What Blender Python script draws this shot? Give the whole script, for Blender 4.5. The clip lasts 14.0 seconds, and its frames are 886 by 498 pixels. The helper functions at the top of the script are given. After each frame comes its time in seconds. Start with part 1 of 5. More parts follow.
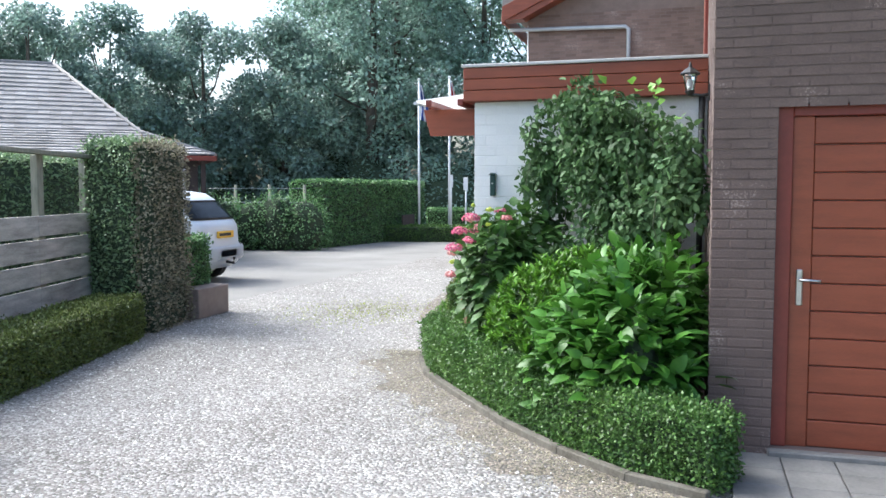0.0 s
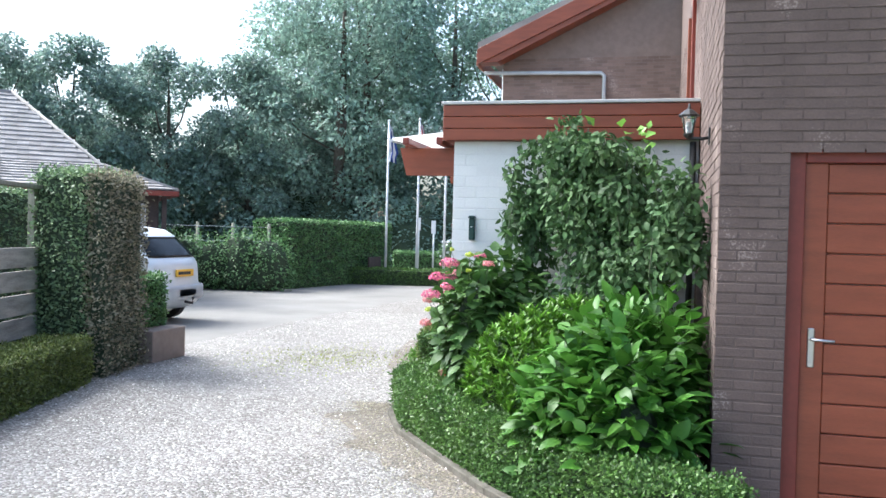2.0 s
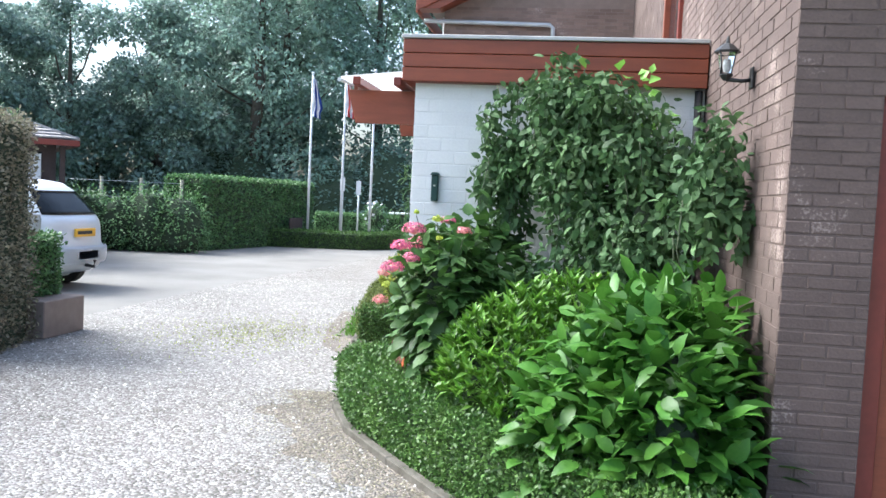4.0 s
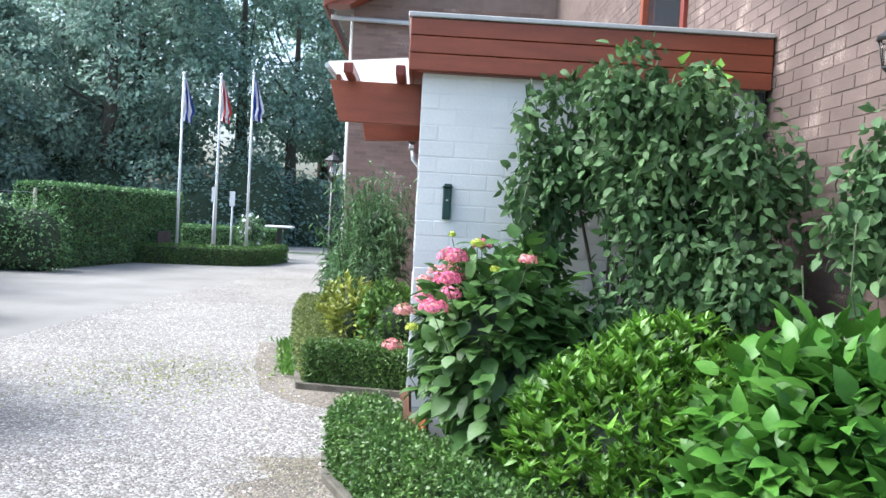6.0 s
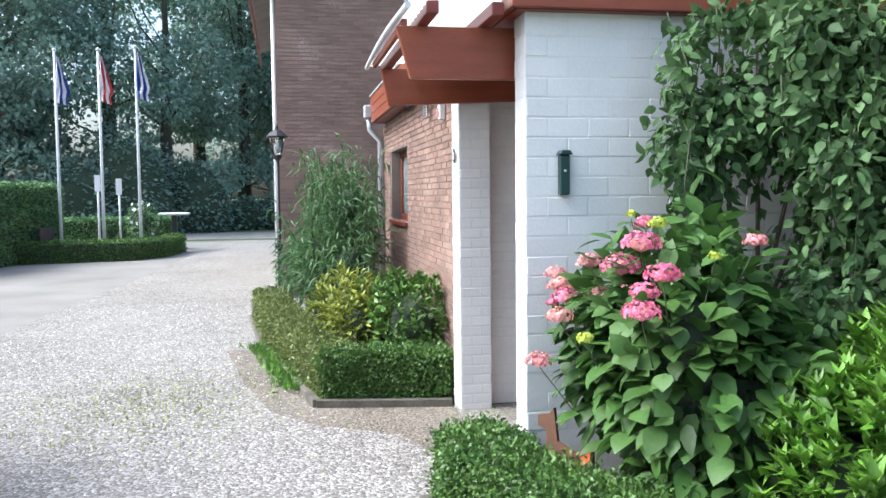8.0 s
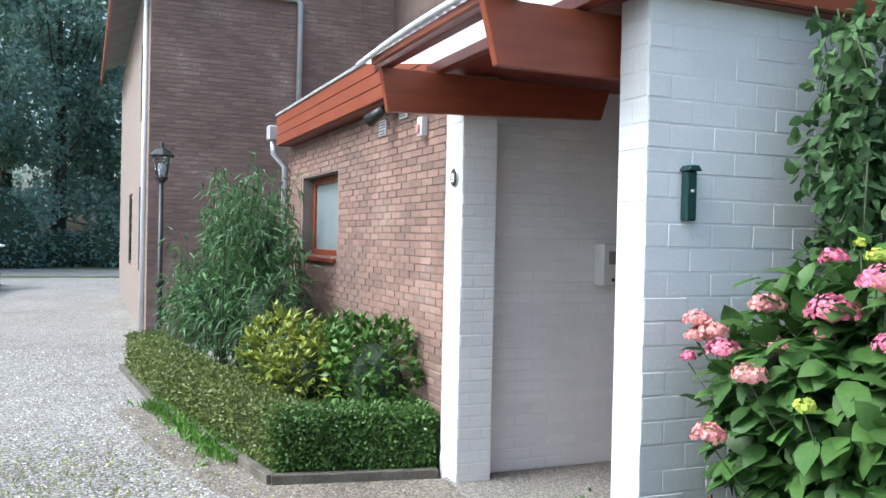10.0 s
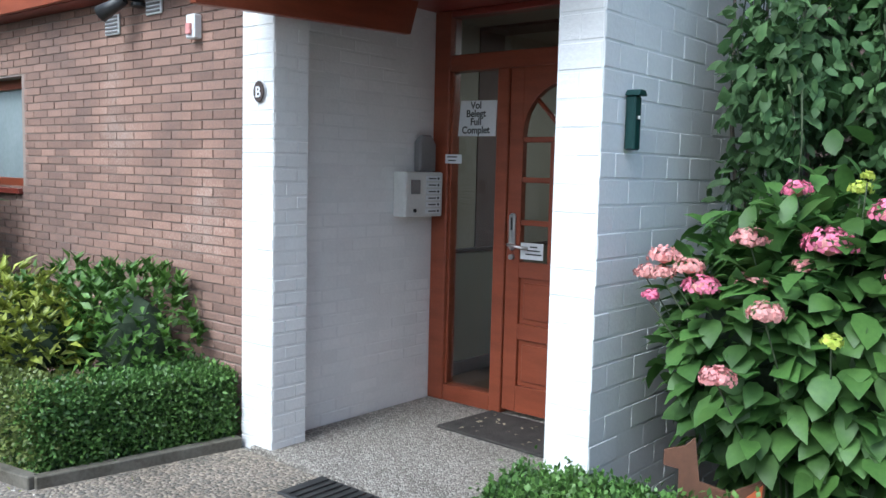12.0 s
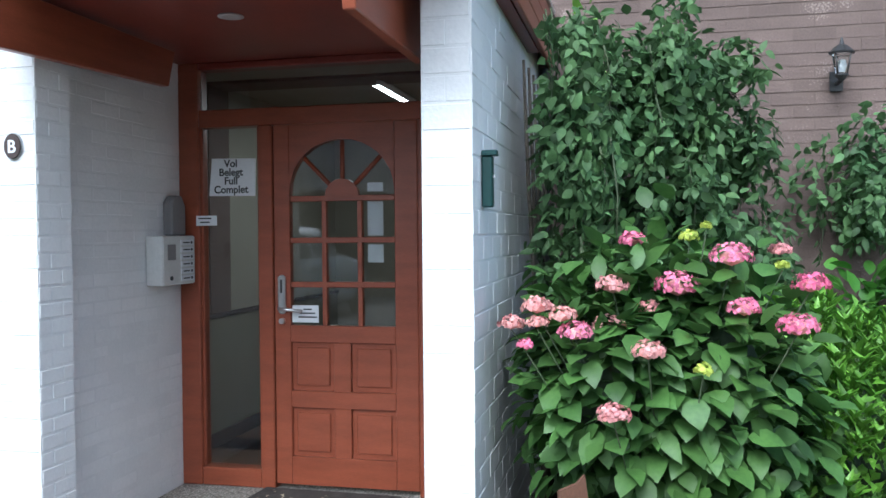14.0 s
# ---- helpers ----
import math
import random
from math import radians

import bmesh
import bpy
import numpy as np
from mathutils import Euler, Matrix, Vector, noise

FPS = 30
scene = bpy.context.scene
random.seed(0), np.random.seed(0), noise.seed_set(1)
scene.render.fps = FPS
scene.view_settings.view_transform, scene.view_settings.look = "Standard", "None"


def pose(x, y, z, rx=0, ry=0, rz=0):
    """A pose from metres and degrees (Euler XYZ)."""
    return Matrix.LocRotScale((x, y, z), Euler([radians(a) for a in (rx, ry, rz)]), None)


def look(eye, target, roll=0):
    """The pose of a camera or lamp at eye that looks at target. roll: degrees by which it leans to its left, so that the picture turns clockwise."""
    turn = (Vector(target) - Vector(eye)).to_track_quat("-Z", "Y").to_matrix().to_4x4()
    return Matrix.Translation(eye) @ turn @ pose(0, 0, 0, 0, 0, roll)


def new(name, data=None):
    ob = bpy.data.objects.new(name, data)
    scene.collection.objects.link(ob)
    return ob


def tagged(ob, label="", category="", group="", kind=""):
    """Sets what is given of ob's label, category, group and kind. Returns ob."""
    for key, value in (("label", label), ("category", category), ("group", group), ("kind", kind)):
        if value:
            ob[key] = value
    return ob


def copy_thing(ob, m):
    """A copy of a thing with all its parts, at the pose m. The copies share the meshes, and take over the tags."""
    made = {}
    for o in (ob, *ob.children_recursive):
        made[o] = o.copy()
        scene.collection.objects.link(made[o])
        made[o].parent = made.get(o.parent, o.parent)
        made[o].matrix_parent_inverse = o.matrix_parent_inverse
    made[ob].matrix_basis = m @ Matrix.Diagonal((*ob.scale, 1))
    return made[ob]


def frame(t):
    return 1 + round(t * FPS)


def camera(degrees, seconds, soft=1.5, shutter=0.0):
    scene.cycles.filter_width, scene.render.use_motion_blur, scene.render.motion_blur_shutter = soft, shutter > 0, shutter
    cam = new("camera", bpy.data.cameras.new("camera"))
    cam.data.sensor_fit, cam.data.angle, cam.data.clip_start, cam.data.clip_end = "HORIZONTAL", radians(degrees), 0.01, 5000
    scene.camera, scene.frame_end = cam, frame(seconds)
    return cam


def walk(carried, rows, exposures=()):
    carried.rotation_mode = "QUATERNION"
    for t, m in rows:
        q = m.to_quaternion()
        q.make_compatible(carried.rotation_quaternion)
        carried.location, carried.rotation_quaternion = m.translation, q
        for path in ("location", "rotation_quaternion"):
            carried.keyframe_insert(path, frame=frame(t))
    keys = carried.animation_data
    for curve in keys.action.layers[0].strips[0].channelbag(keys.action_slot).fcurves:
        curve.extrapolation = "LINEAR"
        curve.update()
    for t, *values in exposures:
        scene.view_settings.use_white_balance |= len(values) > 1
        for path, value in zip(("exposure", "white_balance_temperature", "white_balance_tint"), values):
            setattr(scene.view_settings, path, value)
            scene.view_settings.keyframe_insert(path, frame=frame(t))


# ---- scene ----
cam = camera(55.0, 14.0)
EXPOSURES = [(0.0, 1.6, 5700, 5), (1.5, 1.75, 5700, 5), (5.5, 1.72, 5600, 5), (8.0, 1.6, 5650, 5), (11.0, 1.15, 5330, 2), (12.5, 1.0, 5200, 2), (14.0, 1.17, 5130, 2)]
PATH = [
    (0, (2.054, -8.004, 1.624), (1.487, -6.091, 1.488), 0.0),
    (0.5, (1.993, -7.976, 1.632), (1.337, -6.093, 1.48), -0.4),
    (1, (1.846, -7.862, 1.637), (1.12, -6.002, 1.521), 0.2),
    (1.5, (1.803, -7.73, 1.646), (1.188, -5.828, 1.622), 1.3),
    (2, (1.817, -7.569, 1.616), (1.33, -5.629, 1.583), 1.5),
    (2.5, (1.71, -7.33, 1.607), (1.14, -5.415, 1.525), 2.2),
    (3, (1.543, -7.055, 1.586), (0.983, -5.139, 1.461), 4.3),
    (3.2, (1.483, -6.95, 1.585), (0.976, -5.019, 1.46), 4.2),
    (5.3, (0.51, -5.593, 1.575), (0.397, -3.598, 1.483), 2.4),
    (5.5, (0.361, -5.491, 1.565), (0.266, -3.495, 1.489), 2.7),
    (6, (0.019, -5.287, 1.573), (0.08, -3.289, 1.505), 3.1),
    (6.5, (-0.282, -4.986, 1.568), (-0.146, -2.99, 1.549), -0.1),
    (7, (-0.66, -4.723, 1.566), (-0.452, -2.734, 1.538), 2.1),
    (7.5, (-0.899, -4.421, 1.574), (-0.602, -2.449, 1.43), -1.3),
    (8, (-1.174, -4.066, 1.59), (-0.81, -2.104, 1.46), -0.6),
    (8.5, (-1.434, -3.823, 1.58), (-0.908, -1.895, 1.511), -1.7),
    (8.7, (-1.52, -3.68, 1.553), (-0.94, -1.766, 1.503), -1.5),
    (10.8, (-2.407, -2.286, 1.478), (-1.394, -0.562, 1.465), 2.4),
    (11, (-2.516, -2.178, 1.502), (-1.373, -0.537, 1.478), 1.5),
    (11.5, (-2.612, -1.863, 1.463), (-1.233, -0.418, 1.351), 2.6),
    (12, (-2.685, -1.519, 1.478), (-1.153, -0.245, 1.299), 1.4),
    (12.5, (-2.803, -1.243, 1.483), (-1.1, -0.207, 1.308), 0.7),
    (13, (-2.754, -0.969, 1.484), (-0.951, -0.121, 1.32), -1.7),
    (13.5, (-2.826, -0.798, 1.493), (-0.946, -0.121, 1.412), 0.4),
    (14, (-3.051, -0.586, 1.479), (-1.102, -0.14, 1.442), -0.5),
]
walk(cam, [(t, look(eye, target, roll)) for t, eye, target, roll in PATH], EXPOSURES)

# ---- light ----
SUN_EL, SUN_AZ = radians(48), radians(275)
world = bpy.data.worlds.new("world")
scene.world = world
world.use_nodes = True
wn = world.node_tree
wn.nodes.clear()
w_out = wn.nodes.new("ShaderNodeOutputWorld")
w_bg = wn.nodes.new("ShaderNodeBackground")
w_sky = wn.nodes.new("ShaderNodeTexSky")
w_sky.sky_type, w_sky.sun_disc = "NISHITA", False
w_sky.sun_elevation, w_sky.sun_rotation = SUN_EL, SUN_AZ
w_sky.air_density, w_sky.dust_density, w_sky.ozone_density = 1.0, 6.0, 1.0
w_hsv = wn.nodes.new("ShaderNodeHueSaturation")
w_hsv.inputs["Saturation"].default_value = 0.9
wn.links.new(w_sky.outputs[0], w_hsv.inputs["Color"])
wn.links.new(w_hsv.outputs[0], w_bg.inputs[0])
w_bg.inputs[1].default_value = 0.15
wn.links.new(w_bg.outputs[0], w_out.inputs[0])
sun_data = bpy.data.lights.new("sun", "SUN")
sun_data.energy, sun_data.angle, sun_data.color = 0.95, radians(25), (1.0, 0.98, 0.95)
sun_ob = new("sun", sun_data)
sun_ob.matrix_world = look((30 * math.sin(SUN_AZ), 30 * math.cos(SUN_AZ), 30 * math.tan(SUN_EL)), (0, 0, 0))


# ---- materials ----
def mat(name, c1, c2, rough=0.8, scale=8.0, bump=0.2, fine=80.0, metal=0.0, stretch=(1, 1, 1), c3=None, island=0.0, obj=0.0, spec=0.5):
    """Two-scale procedural surface: broad stains between c1 and c2, fine grain in colour and relief."""
    m = bpy.data.materials.new(name)
    m.use_nodes = True
    t = m.node_tree
    p = t.nodes["Principled BSDF"]
    tc = t.nodes.new("ShaderNodeTexCoord")
    mp = t.nodes.new("ShaderNodeMapping")
    mp.inputs["Scale"].default_value = stretch
    geo = t.nodes.new("ShaderNodeNewGeometry")
    t.links.new(geo.outputs["Position"], mp.inputs[0])
    n1 = t.nodes.new("ShaderNodeTexNoise")
    n1.inputs["Scale"].default_value, n1.inputs["Detail"].default_value = scale, 6
    n2 = t.nodes.new("ShaderNodeTexNoise")
    n2.inputs["Scale"].default_value, n2.inputs["Detail"].default_value = fine, 3
    for n in (n1, n2):
        t.links.new(mp.outputs[0], n.inputs["Vector"])
    mixf = t.nodes.new("ShaderNodeMath")
    mixf.operation = "MULTIPLY_ADD"
    t.links.new(n2.outputs[0], mixf.inputs[0])
    mixf.inputs[1].default_value = 0.5
    t.links.new(n1.outputs[0], mixf.inputs[2])
    ramp = t.nodes.new("ShaderNodeValToRGB")
    ramp.color_ramp.elements[0].position, ramp.color_ramp.elements[1].position = 0.5, 1.0
    ramp.color_ramp.elements[0].color, ramp.color_ramp.elements[1].color = (*c1, 1), (*c2, 1)
    if c3:
        e = ramp.color_ramp.elements.new(0.88)
        e.color = (*c2, 1)
        ramp.color_ramp.elements[2].color = (*c3, 1)
    t.links.new(mixf.outputs[0], ramp.inputs[0])
    col = ramp.outputs[0]
    for amount, source in ((island, "island"), (obj, "object")):
        if amount:
            h = t.nodes.new("ShaderNodeHueSaturation")
            r = t.nodes.new("ShaderNodeMapRange")
            r.inputs[3].default_value, r.inputs[4].default_value = 1 - amount, 1 + amount
            if source == "island":
                t.links.new(geo.outputs["Random Per Island"], r.inputs[0])
            else:
                oi = t.nodes.new("ShaderNodeObjectInfo")
                t.links.new(oi.outputs["Random"], r.inputs[0])
            t.links.new(r.outputs[0], h.inputs["Value"])
            t.links.new(col, h.inputs["Color"])
            col = h.outputs[0]
    t.links.new(col, p.inputs["Base Color"])
    p.inputs["Roughness"].default_value, p.inputs["Metallic"].default_value = rough, metal
    p.inputs["Specular IOR Level"].default_value = spec
    if bump:
        b = t.nodes.new("ShaderNodeBump")
        b.inputs["Strength"].default_value, b.inputs["Distance"].default_value = bump, 0.01
        t.links.new(mixf.outputs[0], b.inputs["Height"])
        t.links.new(b.outputs[0], p.inputs["Normal"])
    return m


def leaf_mat(name, c1, c2, var=0.35, rough=0.45, trans=0.25, spec=0.4):
    m = mat(name, c1, c2, rough, 3.0, 0.1, 60.0, island=var, spec=spec)
    t = m.node_tree
    p, out = t.nodes["Principled BSDF"], t.nodes["Material Output"]
    tr, mix = t.nodes.new("ShaderNodeBsdfTranslucent"), t.nodes.new("ShaderNodeMixShader")
    t.links.new(p.inputs["Base Color"].links[0].from_socket, tr.inputs[0])
    mix.inputs[0].default_value = trans
    t.links.new(p.outputs[0], mix.inputs[1])
    t.links.new(tr.outputs[0], mix.inputs[2])
    t.links.new(mix.outputs[0], out.inputs[0])
    return m


def glass_mat(name, tint, rough=0.02):
    m = bpy.data.materials.new(name)
    m.use_nodes = True
    p = m.node_tree.nodes["Principled BSDF"]
    p.inputs["Base Color"].default_value = (*tint, 1)
    p.inputs["Roughness"].default_value, p.inputs["IOR"].default_value = rough, 1.45
    p.inputs["Transmission Weight"].default_value = 1.0
    return m


def gravel_mat(name, lift, tint=(1, 1, 1), size=55):
    m = mat(name, (0.20, 0.18, 0.15), (0.48, 0.45, 0.41), 0.85, 0.5, 0.0, 3.0)
    t = m.node_tree
    p = t.nodes["Principled BSDF"]
    base = p.inputs["Base Color"].links[0].from_socket
    geo = next(n for n in t.nodes if n.bl_idname == "ShaderNodeNewGeometry")
    v = t.nodes.new("ShaderNodeTexVoronoi")
    v.inputs["Scale"].default_value = size
    t.links.new(geo.outputs["Position"], v.inputs["Vector"])
    sep = t.nodes.new("ShaderNodeSeparateColor")
    t.links.new(v.outputs["Color"], sep.inputs[0])
    ramp = t.nodes.new("ShaderNodeValToRGB")
    ramp.color_ramp.elements[0].position, ramp.color_ramp.elements[0].color = 0.0, (0.08 * lift * tint[0], 0.07 * lift * tint[1], 0.06 * lift * tint[2], 1)
    ramp.color_ramp.elements[1].position, ramp.color_ramp.elements[1].color = 1.0, (0.95 * lift * tint[0], 0.92 * lift * tint[1], 0.87 * lift * tint[2], 1)
    e = ramp.color_ramp.elements.new(0.55)
    e.color = (0.38 * lift * tint[0], 0.35 * lift * tint[1], 0.32 * lift * tint[2], 1)
    t.links.new(sep.outputs[0], ramp.inputs[0])
    mx = t.nodes.new("ShaderNodeMix")
    mx.data_type, mx.blend_type = "RGBA", "MIX"
    mx.inputs[0].default_value = 0.70
    t.links.new(base, mx.inputs[6])
    t.links.new(ramp.outputs[0], mx.inputs[7])
    t.links.new(mx.outputs[2], p.inputs["Base Color"])
    b = t.nodes.new("ShaderNodeBump")
    b.inputs["Strength"].default_value, b.inputs["Distance"].default_value, b.invert = 0.7, 0.02, True
    t.links.new(v.outputs["Distance"], b.inputs["Height"])
    t.links.new(b.outputs[0], p.inputs["Normal"])
    return m


M = {
    "gravel": gravel_mat("gravel", 0.50),
    "dirt_gravel": gravel_mat("muddy gravel", 0.31, (1.0, 0.84, 0.64)),
    "stone": mat("stone chips", (0.3, 0.28, 0.25), (0.62, 0.6, 0.56), 0.8, 30, 0.2, 200, island=0.55),
    "asphalt": mat("worn gritty tarmac", (0.171, 0.162, 0.149), (0.27, 0.257, 0.234), 0.9, 0.7, 0.5, 70),
    "soil": mat("soil", (0.03, 0.022, 0.016), (0.08, 0.06, 0.045), 0.95, 6, 0.6, 60),
    "grass": mat("grass field", (0.05, 0.09, 0.02), (0.11, 0.15, 0.04), 0.9, 1.5, 0.5, 30),
    "moss": leaf_mat("low weeds", (0.09, 0.20, 0.03), (0.17, 0.32, 0.05)),
    "paving": mat("concrete paving", (0.12, 0.117, 0.11), (0.2, 0.193, 0.183), 0.85, 5, 0.3, 60, obj=0.12),
    "screed": gravel_mat("washed pebble screed", 0.5, (1.0, 0.96, 0.9), 110),
    "kerb": mat("mossy concrete kerb", (0.07, 0.062, 0.045), (0.16, 0.145, 0.12), 0.9, 8, 0.4, 60),
    "white": mat("white painted brick", (0.675, 0.68, 0.675), (0.78, 0.782, 0.772), 0.55, 2.0, 0.35, 60, obj=0.03),
    "white_joint": mat("white painted joint", (0.655, 0.662, 0.658), (0.758, 0.762, 0.752), 0.6, 3.0, 0.35, 80),
    "brick": mat("red brown brick", (0.16, 0.106, 0.088), (0.285, 0.172, 0.13), 0.85, 1.3, 0.5, 90, c3=(0.36, 0.26, 0.215), obj=0.22, island=0.22),
    "mortar": mat("grey mortar", (0.225, 0.18, 0.155), (0.29, 0.235, 0.205), 0.95, 8, 0.4, 120),
    "dark_brick": mat("brown house brick", (0.1, 0.07, 0.06), (0.138, 0.098, 0.084), 0.88, 3, 0.5, 80, c3=(0.30, 0.235, 0.205), obj=0.06, island=0.1),
    "dark_mortar": mat("brown mortar", (0.108, 0.077, 0.066), (0.146, 0.107, 0.092), 0.95, 8, 0.4, 120),
    "wing_brick": mat("brown red wing brick", (0.19, 0.128, 0.105), (0.26, 0.18, 0.15), 0.88, 1.5, 0.5, 80, c3=(0.42, 0.34, 0.3), island=0.18),
    "wing_mortar": mat("brown grey wing mortar", (0.215, 0.158, 0.135), (0.27, 0.205, 0.175), 0.95, 8, 0.4, 120),
    "red": mat("red brown varnished wood", (0.185, 0.045, 0.02), (0.26, 0.066, 0.03), 0.38, 3, 0.06, 40, stretch=(1, 1, 6)),
    "red_dark": mat("dark red frame paint", (0.15, 0.028, 0.018), (0.21, 0.04, 0.026), 0.4, 3, 0.06, 40),
    "trim": mat("grey aluminium trim", (0.42, 0.41, 0.40), (0.55, 0.54, 0.52), 0.45, 4, 0.05, 60, metal=0.4),
    "zinc": mat("grey zinc pipe", (0.42, 0.44, 0.46), (0.58, 0.6, 0.62), 0.45, 5, 0.1, 60, metal=0.3),
    "steel": mat("brushed steel", (0.5, 0.5, 0.5), (0.68, 0.68, 0.68), 0.28, 10, 0.05, 200, metal=1.0),
    "black": mat("black iron", (0.015, 0.015, 0.016), (0.035, 0.035, 0.035), 0.45, 10, 0.1, 80),
    "darkgreen": mat("dark green enamel", (0.007, 0.034, 0.031), (0.013, 0.052, 0.046), 0.35, 6, 0.05, 60),
    "mat": mat("black rubber mat", (0.018, 0.016, 0.015), (0.05, 0.045, 0.04), 0.9, 12, 0.8, 160),
    "plastic": mat("cream grey plastic", (0.5, 0.5, 0.48), (0.62, 0.62, 0.6), 0.45, 4, 0.03, 60),
    "greybox": mat("grey plastic", (0.16, 0.15, 0.15), (0.21, 0.2, 0.2), 0.5, 4, 0.03, 60),
    "paper": mat("white paper", (0.62, 0.64, 0.66), (0.74, 0.75, 0.77), 0.6, 3, 0.05, 60),
    "ink": mat("black ink", (0.02, 0.02, 0.02), (0.04, 0.04, 0.04), 0.6, 3, 0.0, 60),
    "lightwood": mat("grey weathered timber", (0.25, 0.235, 0.21), (0.58, 0.55, 0.5), 0.85, 2.2, 0.6, 25, stretch=(1.2, 1.2, 7)),
    "post": mat("greenish weathered post", (0.18, 0.18, 0.13), (0.33, 0.32, 0.25), 0.85, 3, 0.4, 40, stretch=(10, 10, 2)),
    "gatewood": mat("brown timber pale", (0.20, 0.12, 0.06), (0.34, 0.22, 0.12), 0.8, 3, 0.4, 40, stretch=(10, 10, 1.5)),
    "rooftile": mat("grey brown roof tile", (0.20, 0.185, 0.175), (0.33, 0.31, 0.295), 0.85, 1.5, 0.4, 40, island=0.15),
    "hutwall": mat("dark stained boarding", (0.035, 0.025, 0.022), (0.07, 0.05, 0.045), 0.8, 3, 0.3, 40),
    "carpaint": mat("silver car paint", (0.70, 0.73, 0.75), (0.76, 0.79, 0.81), 0.3, 1, 0.0, 20, metal=0.15),
    "carglass": mat("tinted car glass", (0.012, 0.016, 0.02), (0.02, 0.025, 0.03), 0.06, 1, 0.0, 20),
    "tyre": mat("black tyre rubber", (0.012, 0.012, 0.012), (0.03, 0.03, 0.03), 0.9, 10, 0.4, 60),
    "redlight": mat("red tail light lens", (0.35, 0.02, 0.015), (0.45, 0.03, 0.02), 0.2, 2, 0.0, 20),
    "yellow": mat("yellow plate", (0.75, 0.42, 0.03), (0.85, 0.5, 0.05), 0.5, 2, 0.0, 20),
    "pole": mat("white painted pole", (0.62, 0.64, 0.66), (0.74, 0.76, 0.78), 0.4, 4, 0.02, 40),
    "cloth_white": mat("white flag cloth", (0.62, 0.63, 0.66), (0.75, 0.75, 0.78), 0.85, 4, 0.1, 60),
    "cloth_blue": mat("blue flag cloth", (0.03, 0.07, 0.28), (0.05, 0.10, 0.36), 0.85, 4, 0.1, 60),
    "cloth_red": mat("red flag cloth", (0.45, 0.05, 0.05), (0.55, 0.08, 0.07), 0.85, 4, 0.1, 60),
    "room": mat("interior plaster", (0.24, 0.225, 0.18), (0.31, 0.29, 0.235), 0.8, 2, 0.05, 40),
    "dado": mat("olive wall paint", (0.17, 0.16, 0.12), (0.22, 0.21, 0.16), 0.6, 2, 0.05, 40),
    "roomfloor": mat("interior brown floor", (0.09, 0.05, 0.03), (0.15, 0.09, 0.055), 0.5, 2, 0.05, 40),
    "glass": glass_mat("window glass", (0.92, 0.95, 0.95)),
    "frost": mat("frosted grey window pane", (0.20, 0.24, 0.25), (0.27, 0.31, 0.32), 0.25, 2, 0.02, 30),
    "sheet": None,
    "bark": mat("bark", (0.05, 0.04, 0.03), (0.12, 0.10, 0.08), 0.9, 6, 0.7, 50),
    "stem": mat("green brown stem", (0.032, 0.048, 0.02), (0.064, 0.08, 0.036), 0.8, 8, 0.2, 60),
    # solid filler behind the leaves; the shade inside the foliage is in its dark colour
    "shade_core": mat("inner foliage mass in shade tone", (0.03, 0.045, 0.025), (0.05, 0.075, 0.04), 0.95, 9, 1.0, 40),
    "box_leaf": leaf_mat("box leaves", (0.062, 0.135, 0.03), (0.125, 0.222, 0.05), 0.5),
    "box_olive": leaf_mat("olive box leaves", (0.101, 0.133, 0.0329), (0.177, 0.216, 0.0569), 0.5),
    "hyd_leaf": leaf_mat("deep green hydrangea leaves", (0.046, 0.108, 0.025), (0.09, 0.175, 0.038), 0.35, 0.5),
    "hyd_bright": leaf_mat("bright green hydrangea leaves", (0.0462, 0.142, 0.0162), (0.0935, 0.214, 0.0288), 0.4, 0.42),
    "laurel": leaf_mat("lime green laurel leaves", (0.09, 0.209, 0.0198), (0.171, 0.335, 0.0405), 0.45, 0.4),
    "vine_leaf": leaf_mat("dark drooping vine leaves", (0.055, 0.112, 0.042), (0.108, 0.185, 0.068), 0.45, 0.6, 0.25, 0.3),
    "vine_new": leaf_mat("fresh vine leaves", (0.13, 0.30, 0.04), (0.22, 0.42, 0.07), 0.3, 0.45),
    "willow_leaf": leaf_mat("narrow grey green leaves", (0.065, 0.14, 0.05), (0.12, 0.22, 0.08), 0.4),
    "yellow_leaf": leaf_mat("yellow green shrub leaves", (0.19, 0.24, 0.035), (0.34, 0.37, 0.06), 0.5),
    "olive_leaf": leaf_mat("mid green shrub leaves", (0.07, 0.15, 0.03), (0.14, 0.25, 0.05), 0.5),
    "ivy_leaf": leaf_mat("ivy leaves", (0.135, 0.215, 0.1), (0.25, 0.34, 0.17), 0.4),
    "dry_leaf": leaf_mat("dry brown green twigs", (0.19, 0.175, 0.115), (0.36, 0.33, 0.23), 0.5, 0.8),
    "hedge_leaf": leaf_mat("clipped hedge leaves", (0.10, 0.20, 0.075), (0.165, 0.30, 0.11), 0.4),
    # far foliage: distance haze is put into these two colours, paler and bluer than real leaves
    "hazy_tree_leaf": leaf_mat("tree leaves paled by haze", (0.19, 0.285, 0.24), (0.31, 0.43, 0.345), 0.45, 0.42, 0.55, 0.75),
    "hazy_fir_leaf": leaf_mat("needle sprays paled by haze", (0.165, 0.24, 0.21), (0.245, 0.34, 0.275), 0.45, 0.45, 0.48, 0.7),
    "pink": leaf_mat("pink petals", (0.62, 0.10, 0.22), (0.78, 0.28, 0.40), 0.35, 0.6, 0.3),
